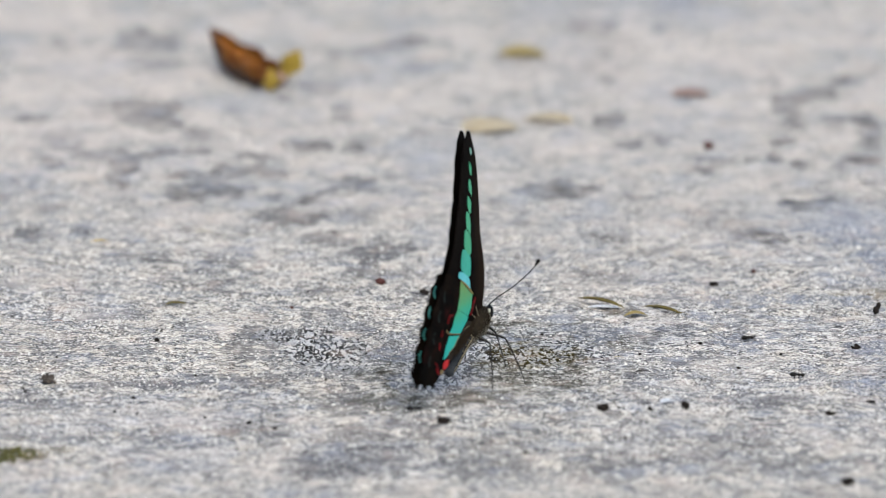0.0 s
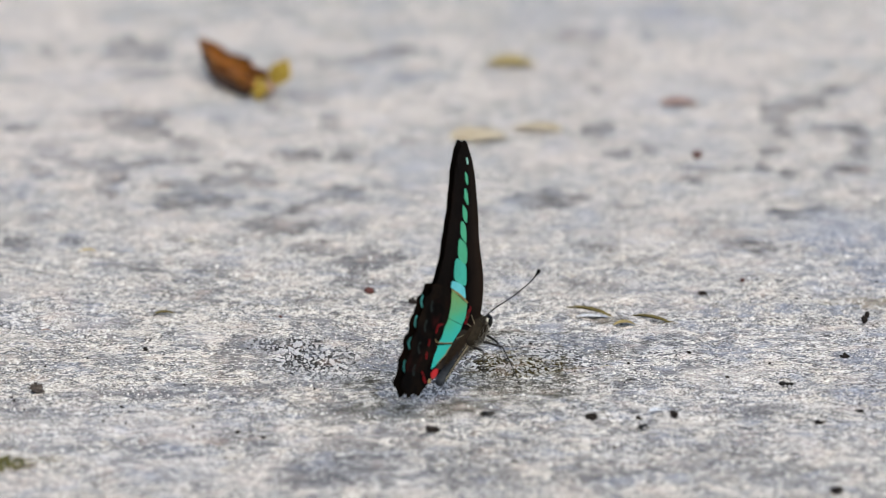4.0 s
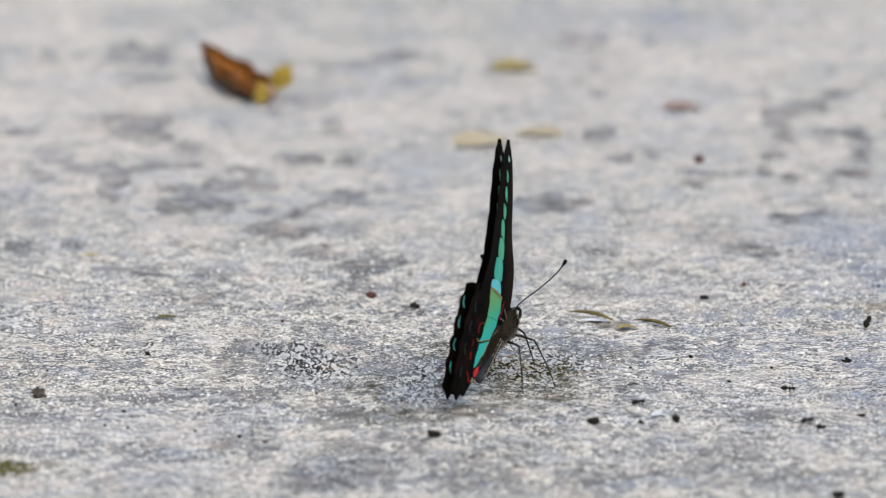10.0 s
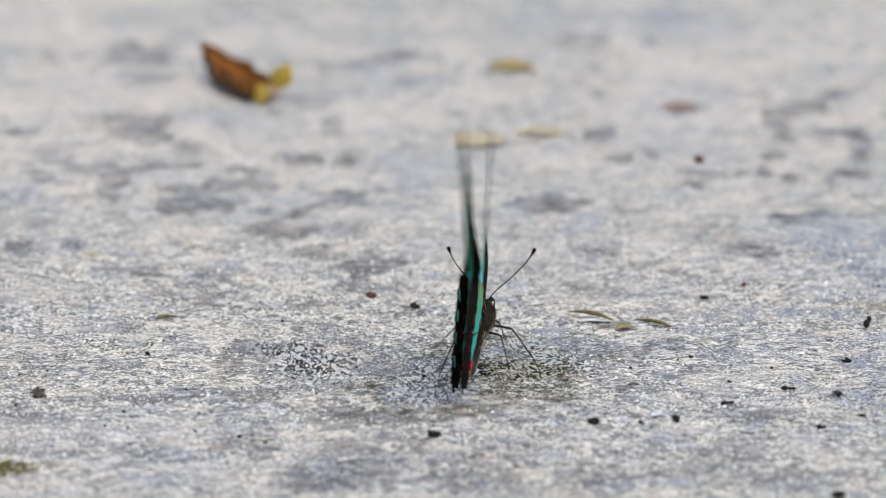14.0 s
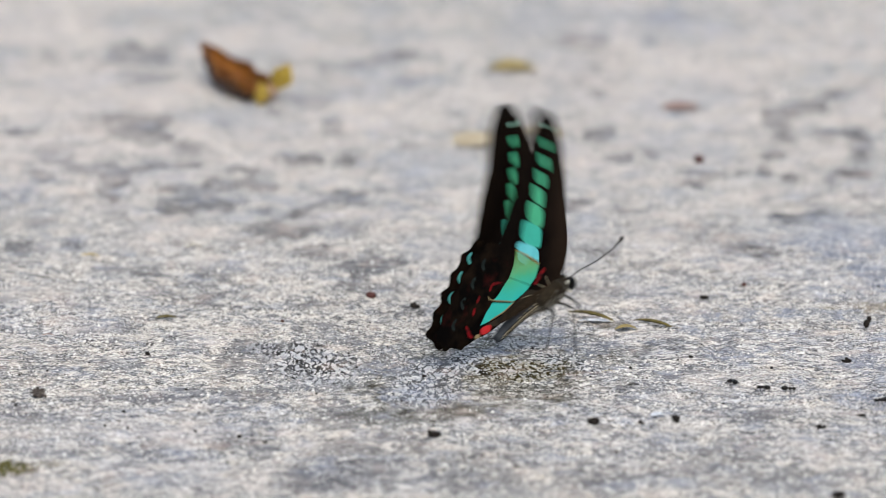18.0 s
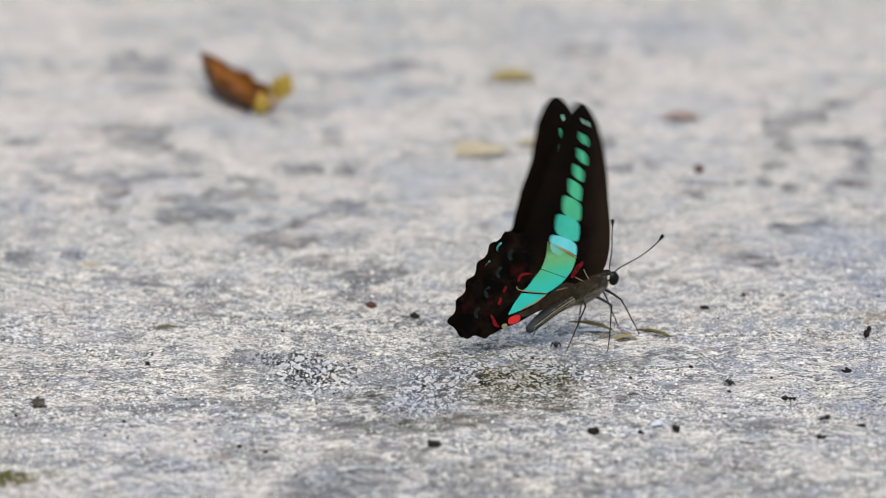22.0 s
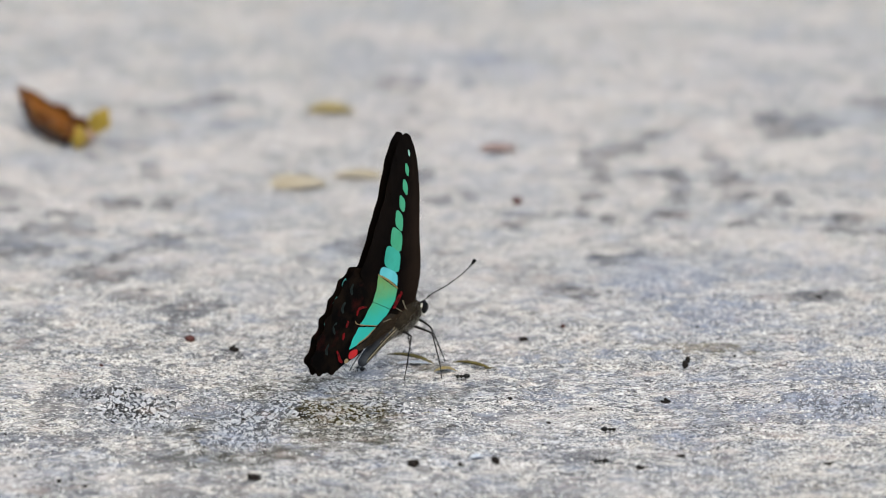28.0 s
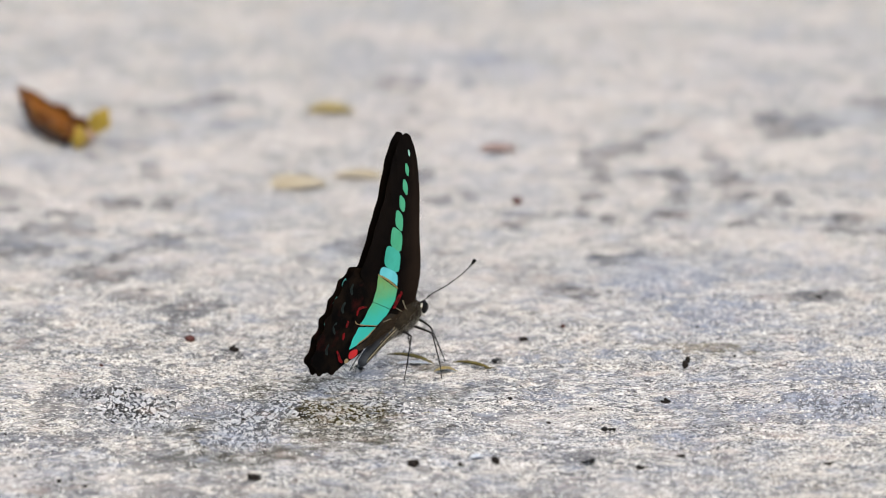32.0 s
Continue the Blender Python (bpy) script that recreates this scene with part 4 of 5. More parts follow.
for i, (x, y, r) in enumerate(((-0.0169, 0.0704, 1.15), (0.0711, 0.082, 0.65), (0.0652, 0.2214, 1.5), (-0.0372, 0.0449, 0.5))):
    bit = part("red_crumb", lump((r, r * 0.8, r * 0.75), i + 31, 0.35, 2), GRITRED, smooth=False)
    resting(tagged(bit, "reddish brown crumb on the concrete", "soil crumb", "crumbs on the slab"), x, y, i * 60, r * 0.5 * MM)


def seed_head(x, y, r, seed, mat=GRITDARK, label="black knobbly seed lying on the concrete"):
    """A dark knobbly seed of several bumps."""
    rnd = random.Random(seed)
    bm = lump((r * 0.62, r * 0.62, r * 0.5), seed, 0.5, 2)
    for _ in range(34):
        a, b = rnd.uniform(0, math.tau), rnd.uniform(-0.5, 1.4)
        d = Vector((math.cos(a) * math.cos(b), math.sin(a) * math.cos(b), 0.8 * math.sin(b)))
        long = r * rnd.uniform(0.8, 1.25)
        tube([d * r * 0.4, d * long * 0.8, d * long], [r * 0.16, r * 0.13, r * 0.05], 4, bm)
        if rnd.random() < 0.5:
            lump((r * 0.2,) * 3, seed, 0.4, 1, bm, d * long * 0.8)
    ob = part("seed", bm, mat, smooth=False)
    return resting(tagged(ob, label, "seed"), x, y, 0, r * 0.45 * MM)


seed_head(0.0914, 0.0084, 1.0, 4)
seed_head(-0.0897, -0.0231, 1.7, 7, CLOD, "crumbly brown seed head lying on the concrete")
bm = lump((0.75, 0.7, 1.0), 9, 0.3, 2, at=(0, 0, 0.9))
lump((0.6, 0.6, 0.8), 10, 0.3, 2, bm, (0.6, 0.3, 2.0))
resting(tagged(part("seed", bm, GRITDARK, smooth=False), "upright black seed on the concrete", "seed"), 0.0977, 0.0444, rise=0.0012)


def blade(length, width, bend, rise, mat, name, label, x, y, turn, lift=0.0003, cup=0.35):
    """A narrow dry blade with a keel, bowed sideways and arched; millimetres."""
    bm, rows, n = bmesh.new(), [], 12
    for i in range(n + 1):
        u = i / n
        w = width * math.sin(math.pi * (0.08 + 0.9 * u)) ** 0.7 / 2
        c = Vector((length * (u - 0.5), bend * 4 * u * (1 - u), rise * 4 * u * (1 - u)))
        rows.append([bm.verts.new((c + Vector((0, d * w, h * w))) * MM) for d, h in ((-1, cup), (0, -0.1 * cup), (1, cup), (0, 0.1 + 0.05 * cup))])
    for p, q in zip(rows, rows[1:]):
        for k in range(4):
            bm.faces.new((p[k], p[(k + 1) % 4], q[(k + 1) % 4], q[k]))
    bm.faces.new(rows[0])
    bm.faces.new(rows[-1])
    bmesh.ops.recalc_face_normals(bm, faces=bm.faces)
    ob = part(name, bm, mat)
    return resting(tagged(ob, label, "plant debris"), x, y, turn, lift)


blade(14.0, 1.7, 0.2, 0.5, STRAW, "straw_piece", "curved olive piece of dry straw on concrete", 0.0344, 0.0495, -42, 0.0006, cup=0.7)
blade(7.4, 2.8, 0.0, 0.25, FILM, "husk_flake", "shiny white husk flake beside dry straw", 0.0350, 0.0455, -6, cup=0.12)
blade(5.4, 2.6, 0.3, 0.6, OCHRELEAF, "leaf_scrap", "ochre scrap of dry leaf beside straw", 0.0423, 0.0372, 4, cup=0.3)
blade(3.6, 0.7, 0.2, 0.4, STRAW, "straw_piece", "short olive splinter of dry straw on concrete", 0.0528, 0.0385, 8)
blade(11.6, 1.6, -0.2, 0.5, STRAW, "straw_piece", "slim olive piece of dry straw on concrete", 0.0487, 0.0425, -40, 0.0005, cup=0.7)
blade(4.8, 2.0, 0.3, 0.1, STRAW, "straw_piece", "small olive scrap of dry leaf on concrete", -0.0640, 0.0480, 6, 0.0003, cup=0.4)
blade(4.6, 1.2, 0.2, 0.4, LEAFYELLOW, "leaf_scrap", "small yellow scrap of leaf on concrete", -0.0848, 0.1115, 0)
blade(4.2, 1.2, 0.2, 0.4, STRAWPALE, "leaf_scrap", "small yellowish scrap of leaf on concrete", -0.0600, 0.1206, 20)
blade(12.5, 13.0, 0.8, 0.8, OCHRELEAF, "leaf_scrap", "olive yellow scrap of dry leaf on concrete", 0.0190, 0.3372, 3, cup=0.08)
blade(15.0, 17.0, 0.8, 0.6, PALELEAF, "leaf_scrap", "pale yellowish dry leaf scrap on concrete", 0.0101, 0.2437, 24, cup=0.06)
blade(13.0, 10.0, 0.8, 0.6, PALELEAF, "leaf_scrap", "faded yellowish sliver of dry leaf on concrete", 0.0252, 0.2520, -18, cup=0.06)
blade(10.0, 9.0, 0.4, 0.4, ROSY, "petal", "withered rosy petal lying on concrete", 0.0628, 0.2851, 5, cup=0.08)
blade(3.4, 0.6, 0.1, 0.3, GRITDARK, "thin_sliver", "short dark twig splinter on concrete", 0.0295, -0.0308, -6)
blade(4.6, 0.8, 0.3, 0.4, GRITDARK, "thin_sliver", "dark curved twig splinter on concrete", 0.0424, -0.0174, 12)
blade(3.4, 2.6, 0.3, 0.3, FILM, "husk_flake", "small white husk flake on the concrete", 0.0473, -0.0444, 20, cup=0.2)
blade(3.2, 0.6, 0.1, 0.4, STRAWPALE, "thin_sliver", "pale straw splinter on concrete", 0.0372, -0.0030, 10)


def dry_leaf():
    """A curled brown husk with a torn yellow end."""
    thing = tagged(new("curled_leaf"), "curled brown dry leaf with torn yellow end on concrete", "dry leaf")
    bm, rows, n, m = bmesh.new(), [], 18, 12
    for i in range(n + 1):
        u = i / n
        w = 4.8 * math.sin(math.pi * (0.24 + 0.72 * u)) ** 1.15 * (1 + 0.20 * math.sin(u * 17))
        row = []
        for j in range(m + 1):
            a = radians(-118 + 236 * j / m)
            k = 1 + 0.34 * noise.noise(Vector((u * 5, a * 1.6, 2))) + 0.22 * noise.noise(Vector((u * 14, a * 4, 5)))
            row.append(bm.verts.new(Vector((43 * (u - 0.5), w * k * math.sin(a), 5.6 + 4.3 * u * u - w * 0.72 * k * math.cos(a) + 0.5 * noise.noise(Vector((u * 9, a * 3, 0))))) * MM))
        rows.append(row)
    for p, q in zip(rows, rows[1:]):
        for k in range(m):
            bm.faces.new((p[k], p[k + 1], q[k + 1], q[k]))
    bmesh.ops.solidify(bm, geom=bm.faces[:], thickness=0.0004)
    part("leaf_blade", bm, LEAFBROWN, thing, "curled brown leaf blade")
    for turn, size, at in ((34, 9.5, (-20.5, -4.4, 6.4)), (-8, 7.0, (-22.6, 1.0, 3.2))):
        bm, rows = bmesh.new(), []
        for i in range(9):
            u = i / 8
            w = size * 0.30 * math.sin(math.pi * (0.15 + 0.78 * u)) * (1 + 0.25 * math.sin(u * 9 + turn))
            rows.append([bm.verts.new((Matrix.Rotation(radians(turn), 3, "X") @ Vector((-2.0 * math.sin(u * 2.2), w * d, size * (u - 0.45) + 0.9 * d * d)) + Vector(at)) * MM) for d in (-1, -0.5, 0, 0.5, 1)])
        for p, q in zip(rows, rows[1:]):
            for k in range(4):
                bm.faces.new((p[k], p[k + 1], q[k + 1], q[k]))
        bmesh.ops.solidify(bm, geom=bm.faces[:], thickness=0.0004)
        part("torn_flap", bm, LEAFYELLOW, thing, "torn yellow leaf flap")
    # a dark roll added as the shade along the leaf's lower side
    part("edge_shade", tube(spline([(-19, 2.6, 2.4), (-9, 3.3, 2.6), (3, 3.1, 4.0), (13, 1.6, 6.8), (21, 0.2, 9.8)], 4, False),
                             [0.9, 1.2, 1.4, 1.6, 1.7, 1.8, 1.8, 1.8, 1.7, 1.6, 1.5, 1.4, 1.2, 1.0, 0.8, 0.6, 0.4], 9), LEAFSHADE, thing, "dark strip for the shade under the leaf's edge")
    part("torn_flap", tube(spline([(-21.4, -2.4, 2.0), (-22.4, -2.0, 4.2), (-22.0, -2.6, 6.0)], 4, False), [0.5, 1.0, 1.4, 1.6, 1.5, 1.3, 1.0, 0.7, 0.3], 7), ROSY, thing, "rosy torn leaf flap")
    return thing


resting(dry_leaf(), -0.0565, 0.3060, 114, -0.0005)

for i, (x, y) in enumerate(((-0.0537, -0.0414), (-0.0738, -0.0524), (-0.0659, -0.0054), (-0.0315, -0.0864), (0.0606, 0.0394), (0.1028, 0.0796), (0.0812, -0.0007), (0.0423, 0.0009), (0.062, -0.0318), (0.074, -0.0007), (0.0913, -0.0282), (-0.0281, -0.0246), (0.015, -0.0474), (0.0373, -0.0744), (-0.0175, -0.0816), (-0.0572, -0.0195), (0.0628, -0.0744), (0.1097, 0.0505), (0.1172, 0.0068), (0.109, -0.0195), (0.0993, -0.0744))):
    r = (0.34, 0.5, 0.28, 0.42)[i % 4]
    bit = part("soil_crumb", lump((r, r * 0.8, r * 0.7), i + 50, 0.4, 1), GRITDARK, smooth=False)
    resting(tagged(bit, "tiny dark speck of soil on the concrete", "soil crumb", "crumbs on the slab"), x, y, i * 71, r * 0.5 * MM)
blade(3.0, 0.9, 0.2, 0.3, ROSY, "leaf_scrap", "tiny rosy scrap of leaf on concrete", -0.0906, 0.0314, -5)
# a dark strip added in place of a crack in the slab
blade(6.5, 0.5, 0.2, 0.2, GRITDARK, "thin_sliver", "thin dark strip in place of a crack in the concrete", -0.0483, -0.0138, 9)

# moss and crumbs at the edge of the damp
rnd = random.Random(11)
bm = bmesh.new()
for _ in range(60):
    a, r = rnd.uniform(0, math.tau), rnd.random() ** 0.6
    lump((0.5, 0.5, 0.45), 3, 0.3, 1, bm, (5.2 * r * math.cos(a), 6 * r * math.sin(a), rnd.uniform(0.1, 0.7)))
resting(tagged(part("moss", bm, MOSS, smooth=False), "small clump of olive moss on the concrete", "moss", kind="stuff"), -0.0945, -0.0915)


def grains(count, seed, wanted, tone, label):
    """Loose sand, too many to count."""
    rs = np.random.RandomState(seed)
    x, y = rs.uniform(-0.12, 0.165, count), rs.uniform(-0.15, 0.13, count)
    chance = wanted(x, y)
    keep = rs.rand(count) < chance
    x, y = x[keep], y[keep]
    z = height(x, y, stain(x, y, WET, 100, ragged=0.5), stain(x, y, BLUE, 120))
    n = len(x)
    size = rs.uniform(0.00012, 0.00034, n)
    size[rs.rand(n) < 0.06] *= 1.8
    shape = np.array([(1, 0, 0), (0, 1, 0), (-1, 0, 0), (0, -1, 0), (0, 0, 0.8), (0, 0, -0.8)], dtype=float)
    v = shape[None] * rs.uniform(0.6, 1.3, (n, 6, 1)) * size[:, None, None]
    a = rs.uniform(0, math.tau, n)
    c, s = np.cos(a)[:, None], np.sin(a)[:, None]
    v = np.stack([v[..., 0] * c - v[..., 1] * s, v[..., 0] * s + v[..., 1] * c, v[..., 2]], -1) + np.stack([x, y, z + size * 0.25], -1)[:, None]
    tri = np.array([(0, 1, 4), (1, 2, 4), (2, 3, 4), (3, 0, 4), (1, 0, 5), (2, 1, 5), (3, 2, 5), (0, 3, 5)])
    f = (tri[None] + np.arange(n)[:, None, None] * 6).reshape(-1, 3)
    me = bpy.data.meshes.new("sand")
    me.from_pydata(v.reshape(-1, 3).tolist(), [], f.tolist())
    me.materials.append(tone)
    return tagged(new("sand", me), label, "sand", kind="stuff")


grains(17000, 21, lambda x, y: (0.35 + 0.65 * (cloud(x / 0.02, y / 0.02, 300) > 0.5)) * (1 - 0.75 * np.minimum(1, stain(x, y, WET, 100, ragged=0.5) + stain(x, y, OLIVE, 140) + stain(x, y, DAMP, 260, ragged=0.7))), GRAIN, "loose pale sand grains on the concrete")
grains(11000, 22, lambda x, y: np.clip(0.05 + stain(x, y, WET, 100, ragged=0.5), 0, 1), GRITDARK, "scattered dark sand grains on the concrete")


# ---- ants ----
def build_ant():
    ant = tagged(new("ant"), "small black ant walking on the concrete", "ant", "ants on the slab")
    part("head", lump((0.46, 0.42, 0.40), 1, 0.05, 2, at=(1.15, 0, 0.75)), ANTSKIN, ant)
    part("thorax", lump((0.6, 0.34, 0.36), 2, 0.08, 2, at=(0.3, 0, 0.8)), ANTSKIN, ant)
    part("abdomen", lump((0.85, 0.58, 0.56), 3, 0.05, 2, at=(-0.95, 0, 0.85)), ANTSKIN, ant)
    for s in (-1, 1):
        for x, fx in ((0.65, 1.3), (0.3, 0.2), (0.0, -0.9)):
            part("leg", tube([(x, s * 0.2, 0.7), ((x + fx) / 2, s * 0.75, 1.0), (fx, s * 1.25, 0.05)], [0.11, 0.1, 0.075], 5), ANTSKIN, ant)
        part("antenna", tube([(1.45, s * 0.15, 0.85), (1.8, s * 0.45, 1.15), (2.2, s * 0.55, 0.8)], 0.05, 5), ANTSKIN, ant)
    return ant


ant = build_ant()
ANTS = [ant] + [copy_thing(ant, Matrix()) for _ in range(3)]

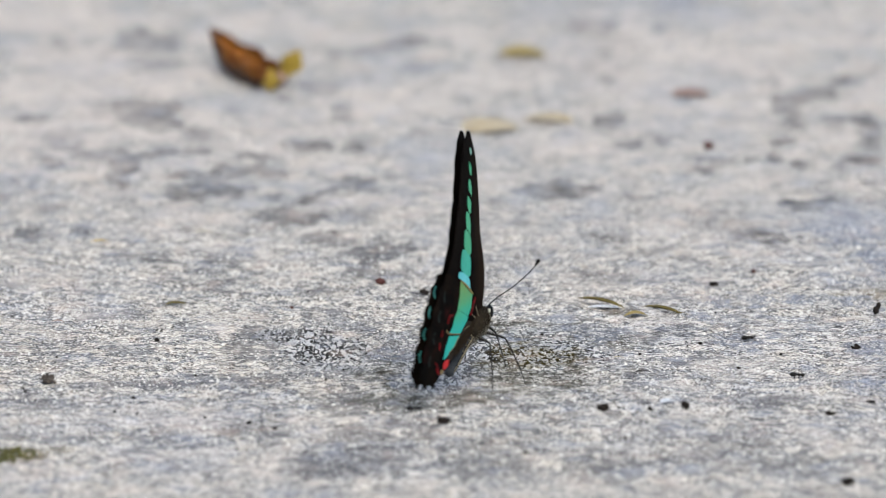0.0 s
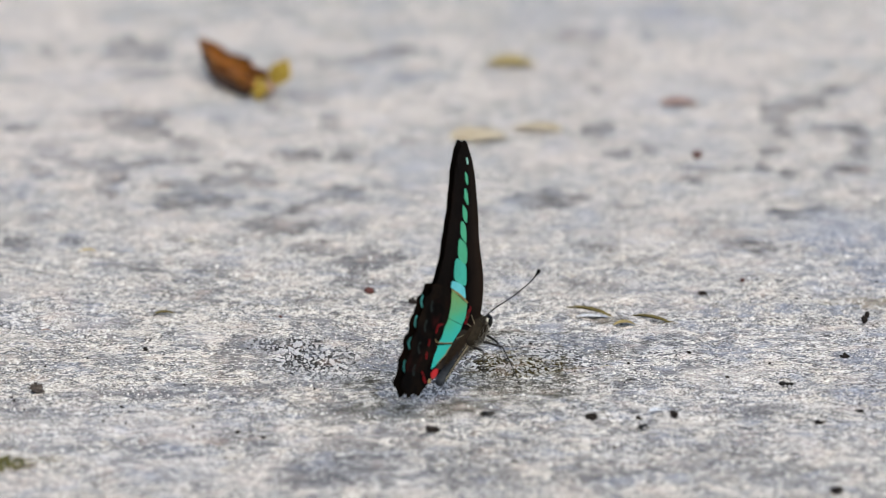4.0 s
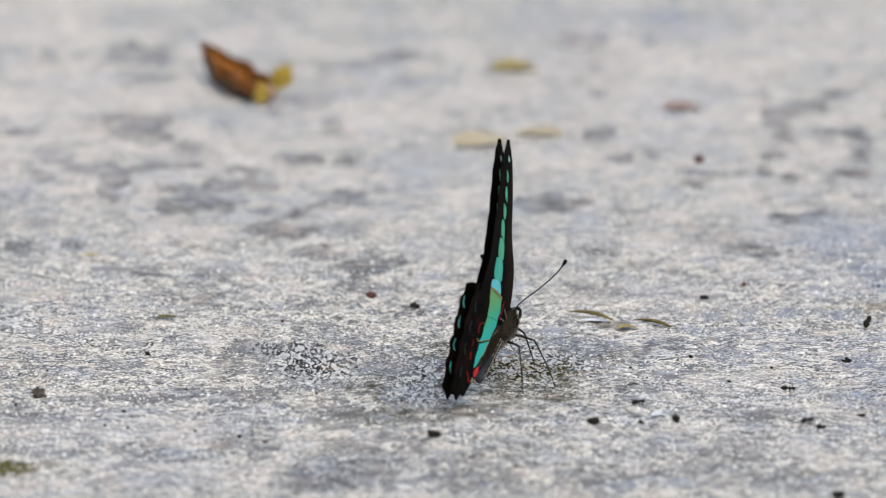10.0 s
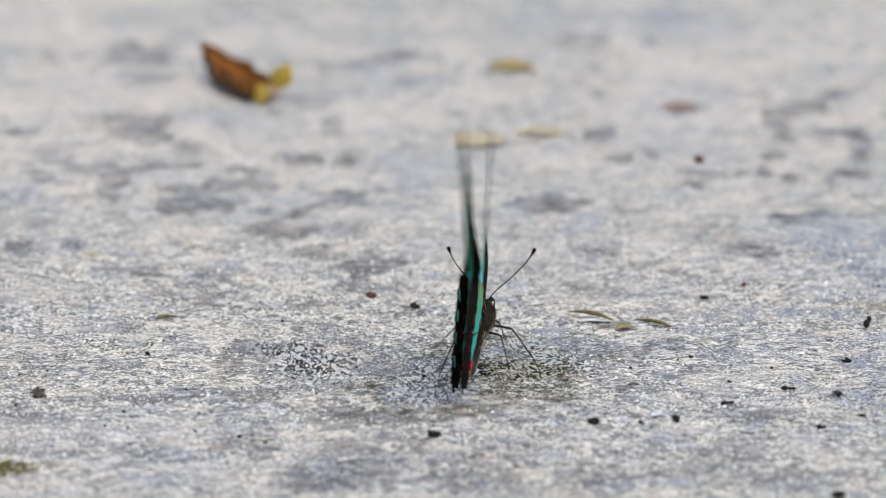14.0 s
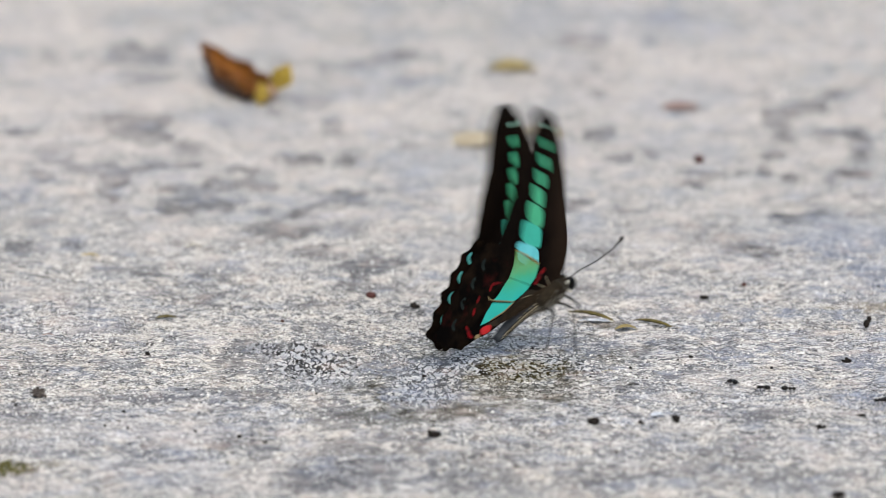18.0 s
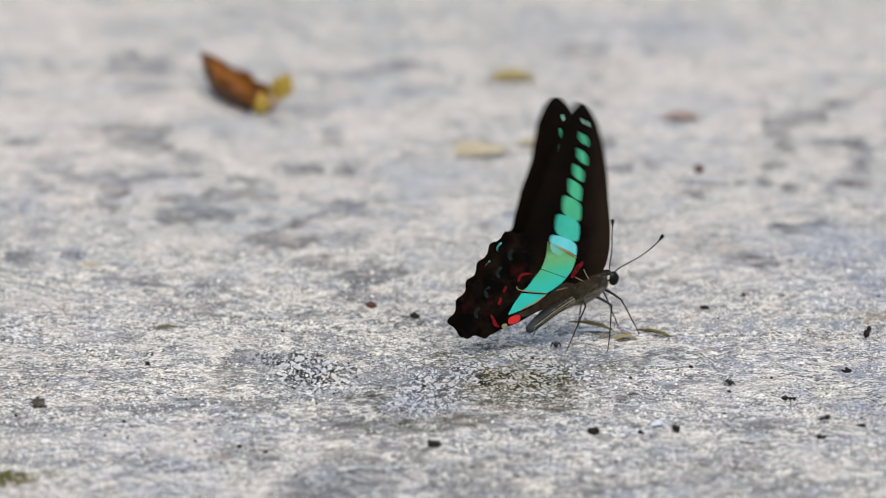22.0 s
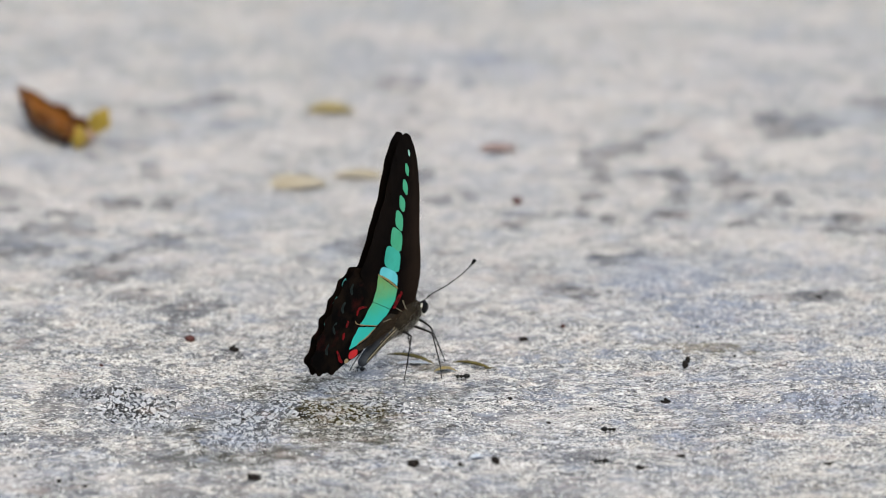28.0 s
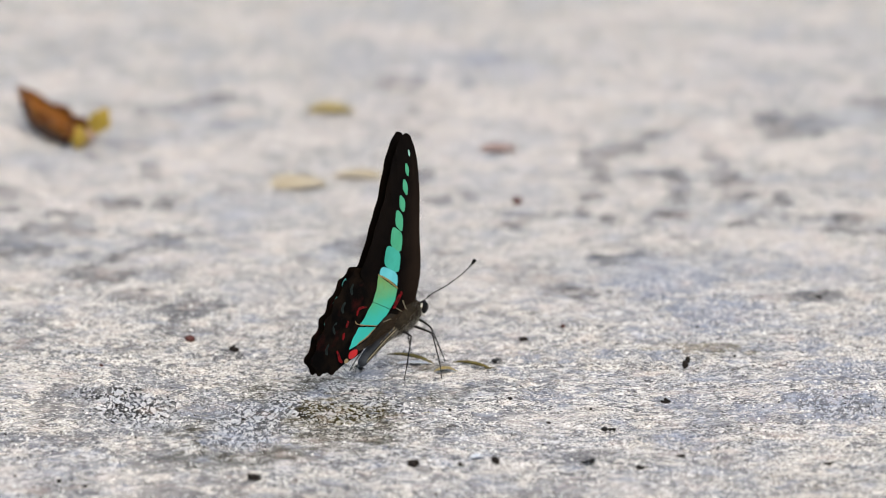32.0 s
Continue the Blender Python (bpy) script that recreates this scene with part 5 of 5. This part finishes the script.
# ---- what moves ----
# seconds, heading, place in millimetres, right and left forewing opening, right hindwing opening, pitch, left hindwing opening
STANCE = [
    (0, 69.4, 6.7, -15.7, -1.4, 2.5, 0.2, -2.3, 0.3), (0.3, 58, 8.6, -15.7, -6, 7, -2.6, -2.6, 3.5), (0.6, 51, 9.3, -15.8, -11, 13.5, -5.4, -3, 6.8), (1, 49.3, 9.7, -15.9, -13.1, 13.9, -6.7, -2.9, 7),
    (2, 52, 10, -14.8, -12.6, 13.4, -6.5, -1.8, 6.8), (2.4, 55.3, 9.5, -15.3, -9, 9.5, -4, -2.2, 4.8), (2.7, 66.7, 8.1, -16.6, 0, 2, -1, -2.6, 1.4), (2.9667, 71.1, 7.5, -16.9, 4.4, 2.5, 1.1, -2.6, -0.9),
    (3, 71.6, 7.4, -16.9, 3.3, -1.9, 1.4, -2.6, -1.2), (3.0333, 71.3, 7.4, -16.9, 1.9, -5.1, 1.3, -2.6, -0.8), (3.2, 70, 7.6, -16.8, 4, 3, 1, -2.6, 1.5), (3.4, 68.9, 7.8, -16.7, 1.5, 0.5, 0, -2.4, 0.4),
    (4.4, 59.4, 10.1, -15.1, -1.5, 3, -0.6, -1.7, 1.5), (5.5, 47.6, 12.5, -13.4, -4.2, 5, -1.3, -1, 2.5), (6, 46.1, 12.9, -13.2, -4.1, 5, -2.3, -0.6, 2.5), (6.8, 45.7, 13.3, -13, -3.2, 4, -1.2, -0.7, 2),
    (6.9, 44.7, 13.7, -12.6, 1.5, 9.5, -0.5, -0.4, 4.8), (6.9667, 43.4, 14, -12.3, 2.1, 12.3, -1.6, -0.5, 4.9), (7, 42.8, 14.2, -12.1, 0.2, 9.9, -2.2, -0.5, 5), (7.0333, 42.9, 14.2, -12.1, -1.8, 6.5, -2.1, -0.4, 4.5),
    (7.2, 43.3, 14.4, -12, -3, 4.2, -1.5, 0, 2.1), (7.5, 44.2, 14.6, -12, -3, 4, -1.4, 0, 2), (7.6, 41.9, 15.2, -11.3, 3, 8, 1, 1.5, 4), (7.6337, 41.7, 15.6, -11.1, 7.7, 11, 1.3, 1.8, 4),
    (7.7, 41.2, 16.3, -10.7, 5, 8, 2, 2.5, 4), (7.8, 46, 17.6, -10.7, 0, 1.5, 1, 0.5, 0.8), (7.9667, 49.1, 18.7, -10.9, 9.5, 7, 1.8, 0.1, -0.7), (8, 49.7, 18.9, -10.9, 4.1, 2.9, 2, -0, -1),
    (8.0333, 49.8, 18.9, -10.9, -2, -1.2, 1.8, 0, -0.8), (8.2, 50.3, 18.8, -10.9, 0.5, 1, 1, 0.2, 0.5), (8.6, 53.5, 18.6, -10.9, 3.5, 3.5, 1, 0.6, 1.8), (9, 54.8, 18.5, -10.9, 3.8, 2.7, 2.2, 0.9, 0.2),
    (9.3, 63, 17, -8.8, 4.5, 2, 0, 0.9, 1), (9.6, 67.2, 15.9, -7.3, 3.2, -1.5, -0.2, 0.9, 0.6), (10, 69.6, 15.2, -6.1, 3.7, -2, 2.2, 1, -0.1), (10.9667, 71.1, 14.7, -5.6, 6.3, 1.1, 3, 1.5, -2.1),
    (11, 71.2, 14.7, -5.6, 4.8, -2.9, 3, 1.5, -2.2), (11.0333, 71.3, 14.7, -5.6, 3.3, -6.9, 2.9, 1.5, -2.2), (11.6, 72.3, 14.3, -5.3, 4, -2.6, 2, 1, -1.3), (11.9667, 73.3, 13.8, -4.7, 10.6, 0.2, 4, 0.8, -3.2),
    (12, 73.4, 13.8, -4.7, 6.8, -3.9, 4.2, 0.8, -3.4), (12.0333, 73.5, 13.8, -4.7, 2.7, -7.7, 4.1, 0.8, -3.2), (12.4, 75.1, 13.2, -4.3, 5, -1, 3, 1, -0.5), (12.5667, 84, 10.8, -3, 25.8, 21.5, 5.5, 1.8, 5.8),
    (12.6, 85.8, 10.3, -2.8, 18, 14, 6, 2, 7), (12.6333, 87.4, 9.9, -2.6, 6, 1.3, 5.6, 2.2, 5.7), (12.8, 95.6, 7.7, -1.4, 6, -2, 3.4, 3, -1), (12.9667, 96.2, 7.5, -1.1, 7.8, -1.2, 3, 3.3, -1.5),
    (13, 96.6, 7.5, -1, 5.8, -3.4, 2.9, 3.3, -1.6), (13.0333, 96.2, 7.5, -0.9, 3.9, -5.6, 3, 3.3, -1.6), (13.6, 95.1, 7.3, 0.1, 8, -3, 4, 3, -1.5), (13.7667, 89.2, 8.1, 1.1, 16.7, 12.3, 4.8, 2.3, 2.7),
    (13.8, 88, 8.3, 1.3, 10, 7, 5, 2.2, 3.5), (13.8333, 86.8, 8.5, 1.5, 1.7, -0.7, 4.4, 2.1, 3.1), (13.9667, 82, 9.2, 2.4, 6.5, 9, 1.7, 1.6, 1.7), (14, 80.8, 9.4, 2.6, 3.8, 4.6, 1.1, 1.5, 1.3),
    (14.0333, 80.2, 9.5, 2.5, 1.0, 0.2, 1.1, 1.4, 1.6), (14.2, 77.1, 9.8, 2.1, 4, 6, 1, 0.8, 3), (14.5, 64.4, 10.5, 0.2, -4, 11, -1.5, -0.8, 5.5), (15.5, 62.4, 11.4, 0.9, -2, 8, -1.6, -1.2, 4),
    (16.5, 61.3, 12.1, 2.1, -2.5, 10, -2.4, -1.6, 5), (16.8, 64.6, 11.9, 3.7, -1, 9, -2.6, -1.9, 4.5), (16.9, 69.7, 11.4, 6, 1, 13, -3, -2.2, 6.5), (16.9667, 73.8, 11, 8, 11.3, 18.7, -0.5, -2.8, 3.8),
    (17, 75.8, 10.8, 9, 3, 8, 0.7, -3.1, 2.4), (17.0333, 77.2, 10.8, 9.2, -2.3, 2.3, 0.8, -2.8, 4.6), (17.1, 80.1, 10.9, 9.7, 14, 18, 1, -2.2, 9), (17.2, 76.3, 11.3, 9.9, 3, 4, -1, -2, 2),
    (17.4, 64.9, 12.6, 10.7, 9, 5, 0, -1.2, 2.5), (17.6, 61.4, 14.8, 12.7, 3, 4, 0, -1, 2), (17.8, 54, 20, 17.7, 6, 5, 0.4, -0.6, 2.5), (17.9667, 44.8, 26.5, 24, 13, 20, 1.1, -0.9, 4.3),
    (18, 43, 27.8, 25.3, 3.1, 15.1, 1.2, -0.9, 4.6), (18.0333, 42.3, 28.8, 26.3, -7, 8.9, 1.1, -0.7, 4.5), (18.2, 38.7, 34.1, 31.3, 3, 8, 0.6, 0.3, 4), (18.5, 36.2, 36.8, 33.6, -3, 4, 0, 0.6, 2),
    (19, 33.2, 37.3, 33.8, -2.9, 3.8, -0.9, 1, 1.9), (20, 32, 37.2, 33.6, -3, 4, -2.2, 2.2, 2.5), (20.6, 31.7, 37.2, 33.5, -3, 4, -1.6, 2.2, 2), (20.8, 31.4, 37.3, 33.6, 1, 6.4, -1, 2.4, 3.2),
    (21, 31.1, 37.3, 33.5, 1.2, 6.4, -1.9, 2.4, 3.2), (21.2, 31.2, 37.3, 33.8, 3.5, 2, -0.4, 2, 1), (21.5, 31.3, 37.6, 35.7, 1, 4, -0.2, 1, 2), (21.9667, 30.6, 38, 40, 8.5, 16.5, -1.2, -0.9, 5.6),
    (22, 30.6, 38, 40.3, 3, 11.7, -1.3, -1, 5.9), (22.0333, 30.7, 38, 40.3, -2.5, 6.5, -1.1, -1, 5.8), (22.4, 31.4, 38.2, 40.2, 7, 9, 1, -0.4, 4.5), (22.7, 32.1, 38.3, 40.1, 4, 6.5, 1.8, -0.3, 3.2),
    (22.9667, 32.5, 38.4, 40.1, 5.5, 12.8, 0.9, -0.5, 5.3), (23, 32.5, 38.4, 40.1, 4, 11.3, 0.8, -0.5, 5.6), (23.0333, 32.6, 38.4, 40.1, 2.3, 8.4, 1, -0.5, 5.1), (23.3, 33.2, 38.3, 40.3, 2, 3, 2.6, -0.6, 1.5),
    (23.6, 34.1, 38.3, 40.5, 4.4, 7.5, 3, -1, 3.8), (24, 34.5, 38.2, 40.7, 4.6, 7.8, 2.4, -1.1, 3.9), (24.2667, 46.2, 37, 41.3, 19.7, 12, 4.7, -1.9, 4), (24.3, 47.7, 36.8, 41.4, 16, 8, 5, -2, 4),
    (24.3333, 48.2, 36.7, 41.5, 10.1, 3.6, 4.9, -2.1, 3.8), (24.6, 52.5, 35.7, 42, 8, 4.5, 4, -2.6, 2.2), (24.9667, 54.1, 35.3, 42.2, 7.4, 2.9, 4.1, -2.7, -1.7), (25, 54.2, 35.3, 42.2, 5.7, -0, 4.1, -2.7, -2),
    (25.0333, 54.2, 35.3, 42.2, 4.2, -2.5, 4.1, -2.7, -1.8), (25.5, 53.9, 35.4, 42.8, 5.4, 0.6, 3.4, -2.8, 0.3), (26.5, 53.2, 35.4, 43.6, 4.4, -0.8, 2.4, -2.5, -1.6), (28, 52, 35.9, 44.2, 4, -2.1, 1.7, -1.9, -2.6),
    (32, 52, 35.9, 44.2, 4, -2.1, 1.7, -1.9, -2.6),
]
# seconds and place in metres
TRAILS = [
    [(0, 0.0719, -0.1402), (1, 0.0630, -0.1112), (2, 0.0429, -0.0982), (3, 0.0427, -0.0647), (6, 0.0471, -0.0509), (7, 0.0478, -0.0494), (8, 0.0508, -0.0374), (9, 0.0667, -0.0593), (10, 0.0797, -0.0504), (11, 0.0852, -0.0459), (12, 0.0890, -0.0399), (13, 0.0905, -0.0389), (14, 0.0876, -0.0257), (17, 0.0773, -0.0241), (18, 0.0713, -0.0210), (19, 0.0604, -0.0241), (19.5, 0.0592, -0.0190), (20, 0.0596, -0.0179), (20.5, 0.0526, -0.0070), (21, 0.0366, 0.0030), (21.5, 0.0256, 0.0143), (22, 0.0259, 0.0300), (22.6, 0.0229, 0.0383), (32, 0.0223, 0.0399)],
    [(0, -0.0084, -0.0539), (3, 0.0069, -0.0509), (6, 0.0204, -0.0429), (7, 0.0304, -0.0369), (8, 0.0366, -0.0328), (9, 0.0416, -0.0359), (10, 0.0432, -0.0348), (11, 0.0493, -0.0384), (12, 0.0486, -0.0414), (13, 0.0534, -0.0389), (14, 0.0629, -0.0333), (17, 0.0655, -0.0164), (18, 0.0648, -0.0148), (19, 0.0634, -0.0133), (20, 0.0647, -0.0127), (20.5, 0.0652, -0.0112), (22, 0.0642, -0.0070), (23, 0.0644, -0.0080), (24, 0.0617, -0.0001), (25, 0.0570, 0.0153), (27.5, 0.0497, 0.0284), (28, 0.0459, 0.0284), (29, 0.0440, 0.0305), (30, 0.0442, 0.0305), (31, 0.0506, 0.0316), (32, 0.0541, 0.0433)],
    [(0, 0.0671, 0.0121), (1, 0.0832, 0.0186), (2.4, 0.1106, 0.0245), (16, 0.1072, -0.0282), (18, 0.0970, -0.0313), (19, 0.0916, -0.0323), (23, 0.0825, -0.0414), (24, 0.0817, -0.0449), (25, 0.0815, -0.0494), (27.5, 0.0740, -0.0504), (31, 0.0736, -0.0504), (32, 0.0712, -0.0519)],
    [(0, 0.0769, -0.0195), (32, 0.0772, -0.0195)]]


def stance(row):
    t, psi, x, y, a, b, c, dip, d = row
    m = pose(x * MM, y * MM, 0, 0, 0, psi) @ Matrix.Translation(HINGE * MM) @ Matrix.Rotation(radians(-dip), 4, "Y") @ Matrix.Translation(-HINGE * MM)
    return m


def opened(degrees):
    return Matrix.Translation(HINGE * MM) @ Matrix.Rotation(radians(degrees), 4, AXIS)


def crawl(trail):
    """Poses along a trail: the crawler faces where it goes, and turns on the spot in small steps."""
    rows, face = [], None
    for i, (t, x, y) in enumerate(trail):
        if i + 1 < len(trail):
            way = math.degrees(math.atan2(trail[i + 1][2] - y, trail[i + 1][1] - x))
        if face is None:
            face = way
        turn = (way - face + 180) % 360 - 180
        n = 1 + int(abs(turn) // 50)
        for k in range(n + 1 if i else 1):
            rows.append((t + 0.07 * k, pose(x, y, floor_z(x, y), 0, 0, face + turn * k / n)))
        face += turn
    last = rows[-1][1]
    return [r for r in rows if r[0] < 32] + [(32, last)]


# the spells in which it walks or turns on its feet
STEPS = [(0.0, 0.6), (2.3, 3.0), (3.6, 5.2), (7.5, 8.1), (9.0, 9.8), (12.4, 13.0), (13.6, 14.5), (16.8, 18.5), (21.3, 22.0), (24.1, 24.7)]


def gait(hip, side, beat):
    """A leg's poses: each swings about its hip, in two sets of three."""
    rest = Matrix.Translation(hip)
    rows = [(0, rest)]
    for start, end in STEPS:
        rows.append((start + 0.02, rest))
        for k in range(1, int((end - start) / 0.12)):
            up = (k + beat) % 2
            swing = Matrix.Rotation(radians((9 if up else -7) * side), 4, "Z") @ Matrix.Rotation(radians(7 * up * side), 4, "X")
            rows.append((start + 0.12 * k, rest @ swing))
        rows.append((end, rest))
    return rows + [(32, rest)]


def motions():
    walk(butterfly, [(r[0], stance(r)) for r in STANCE])
    walk(wings["right", "fore"], [(r[0], opened(r[4])) for r in STANCE])
    walk(wings["left", "fore"], [(r[0], opened(-r[5])) for r in STANCE])
    # the forewing pushes the hindwing along
    walk(wings["right", "hind"], [(r[0], opened(max(r[6], r[4] - 3))) for r in STANCE])
    walk(wings["left", "hind"], [(r[0], opened(-r[8])) for r in STANCE])
    for k, (limb, hip, side) in enumerate(LEGS):
        walk(limb, gait(hip, side, k % 2))
    for crawler, trail in zip(ANTS, TRAILS):
        walk(crawler, crawl(trail))


motions()
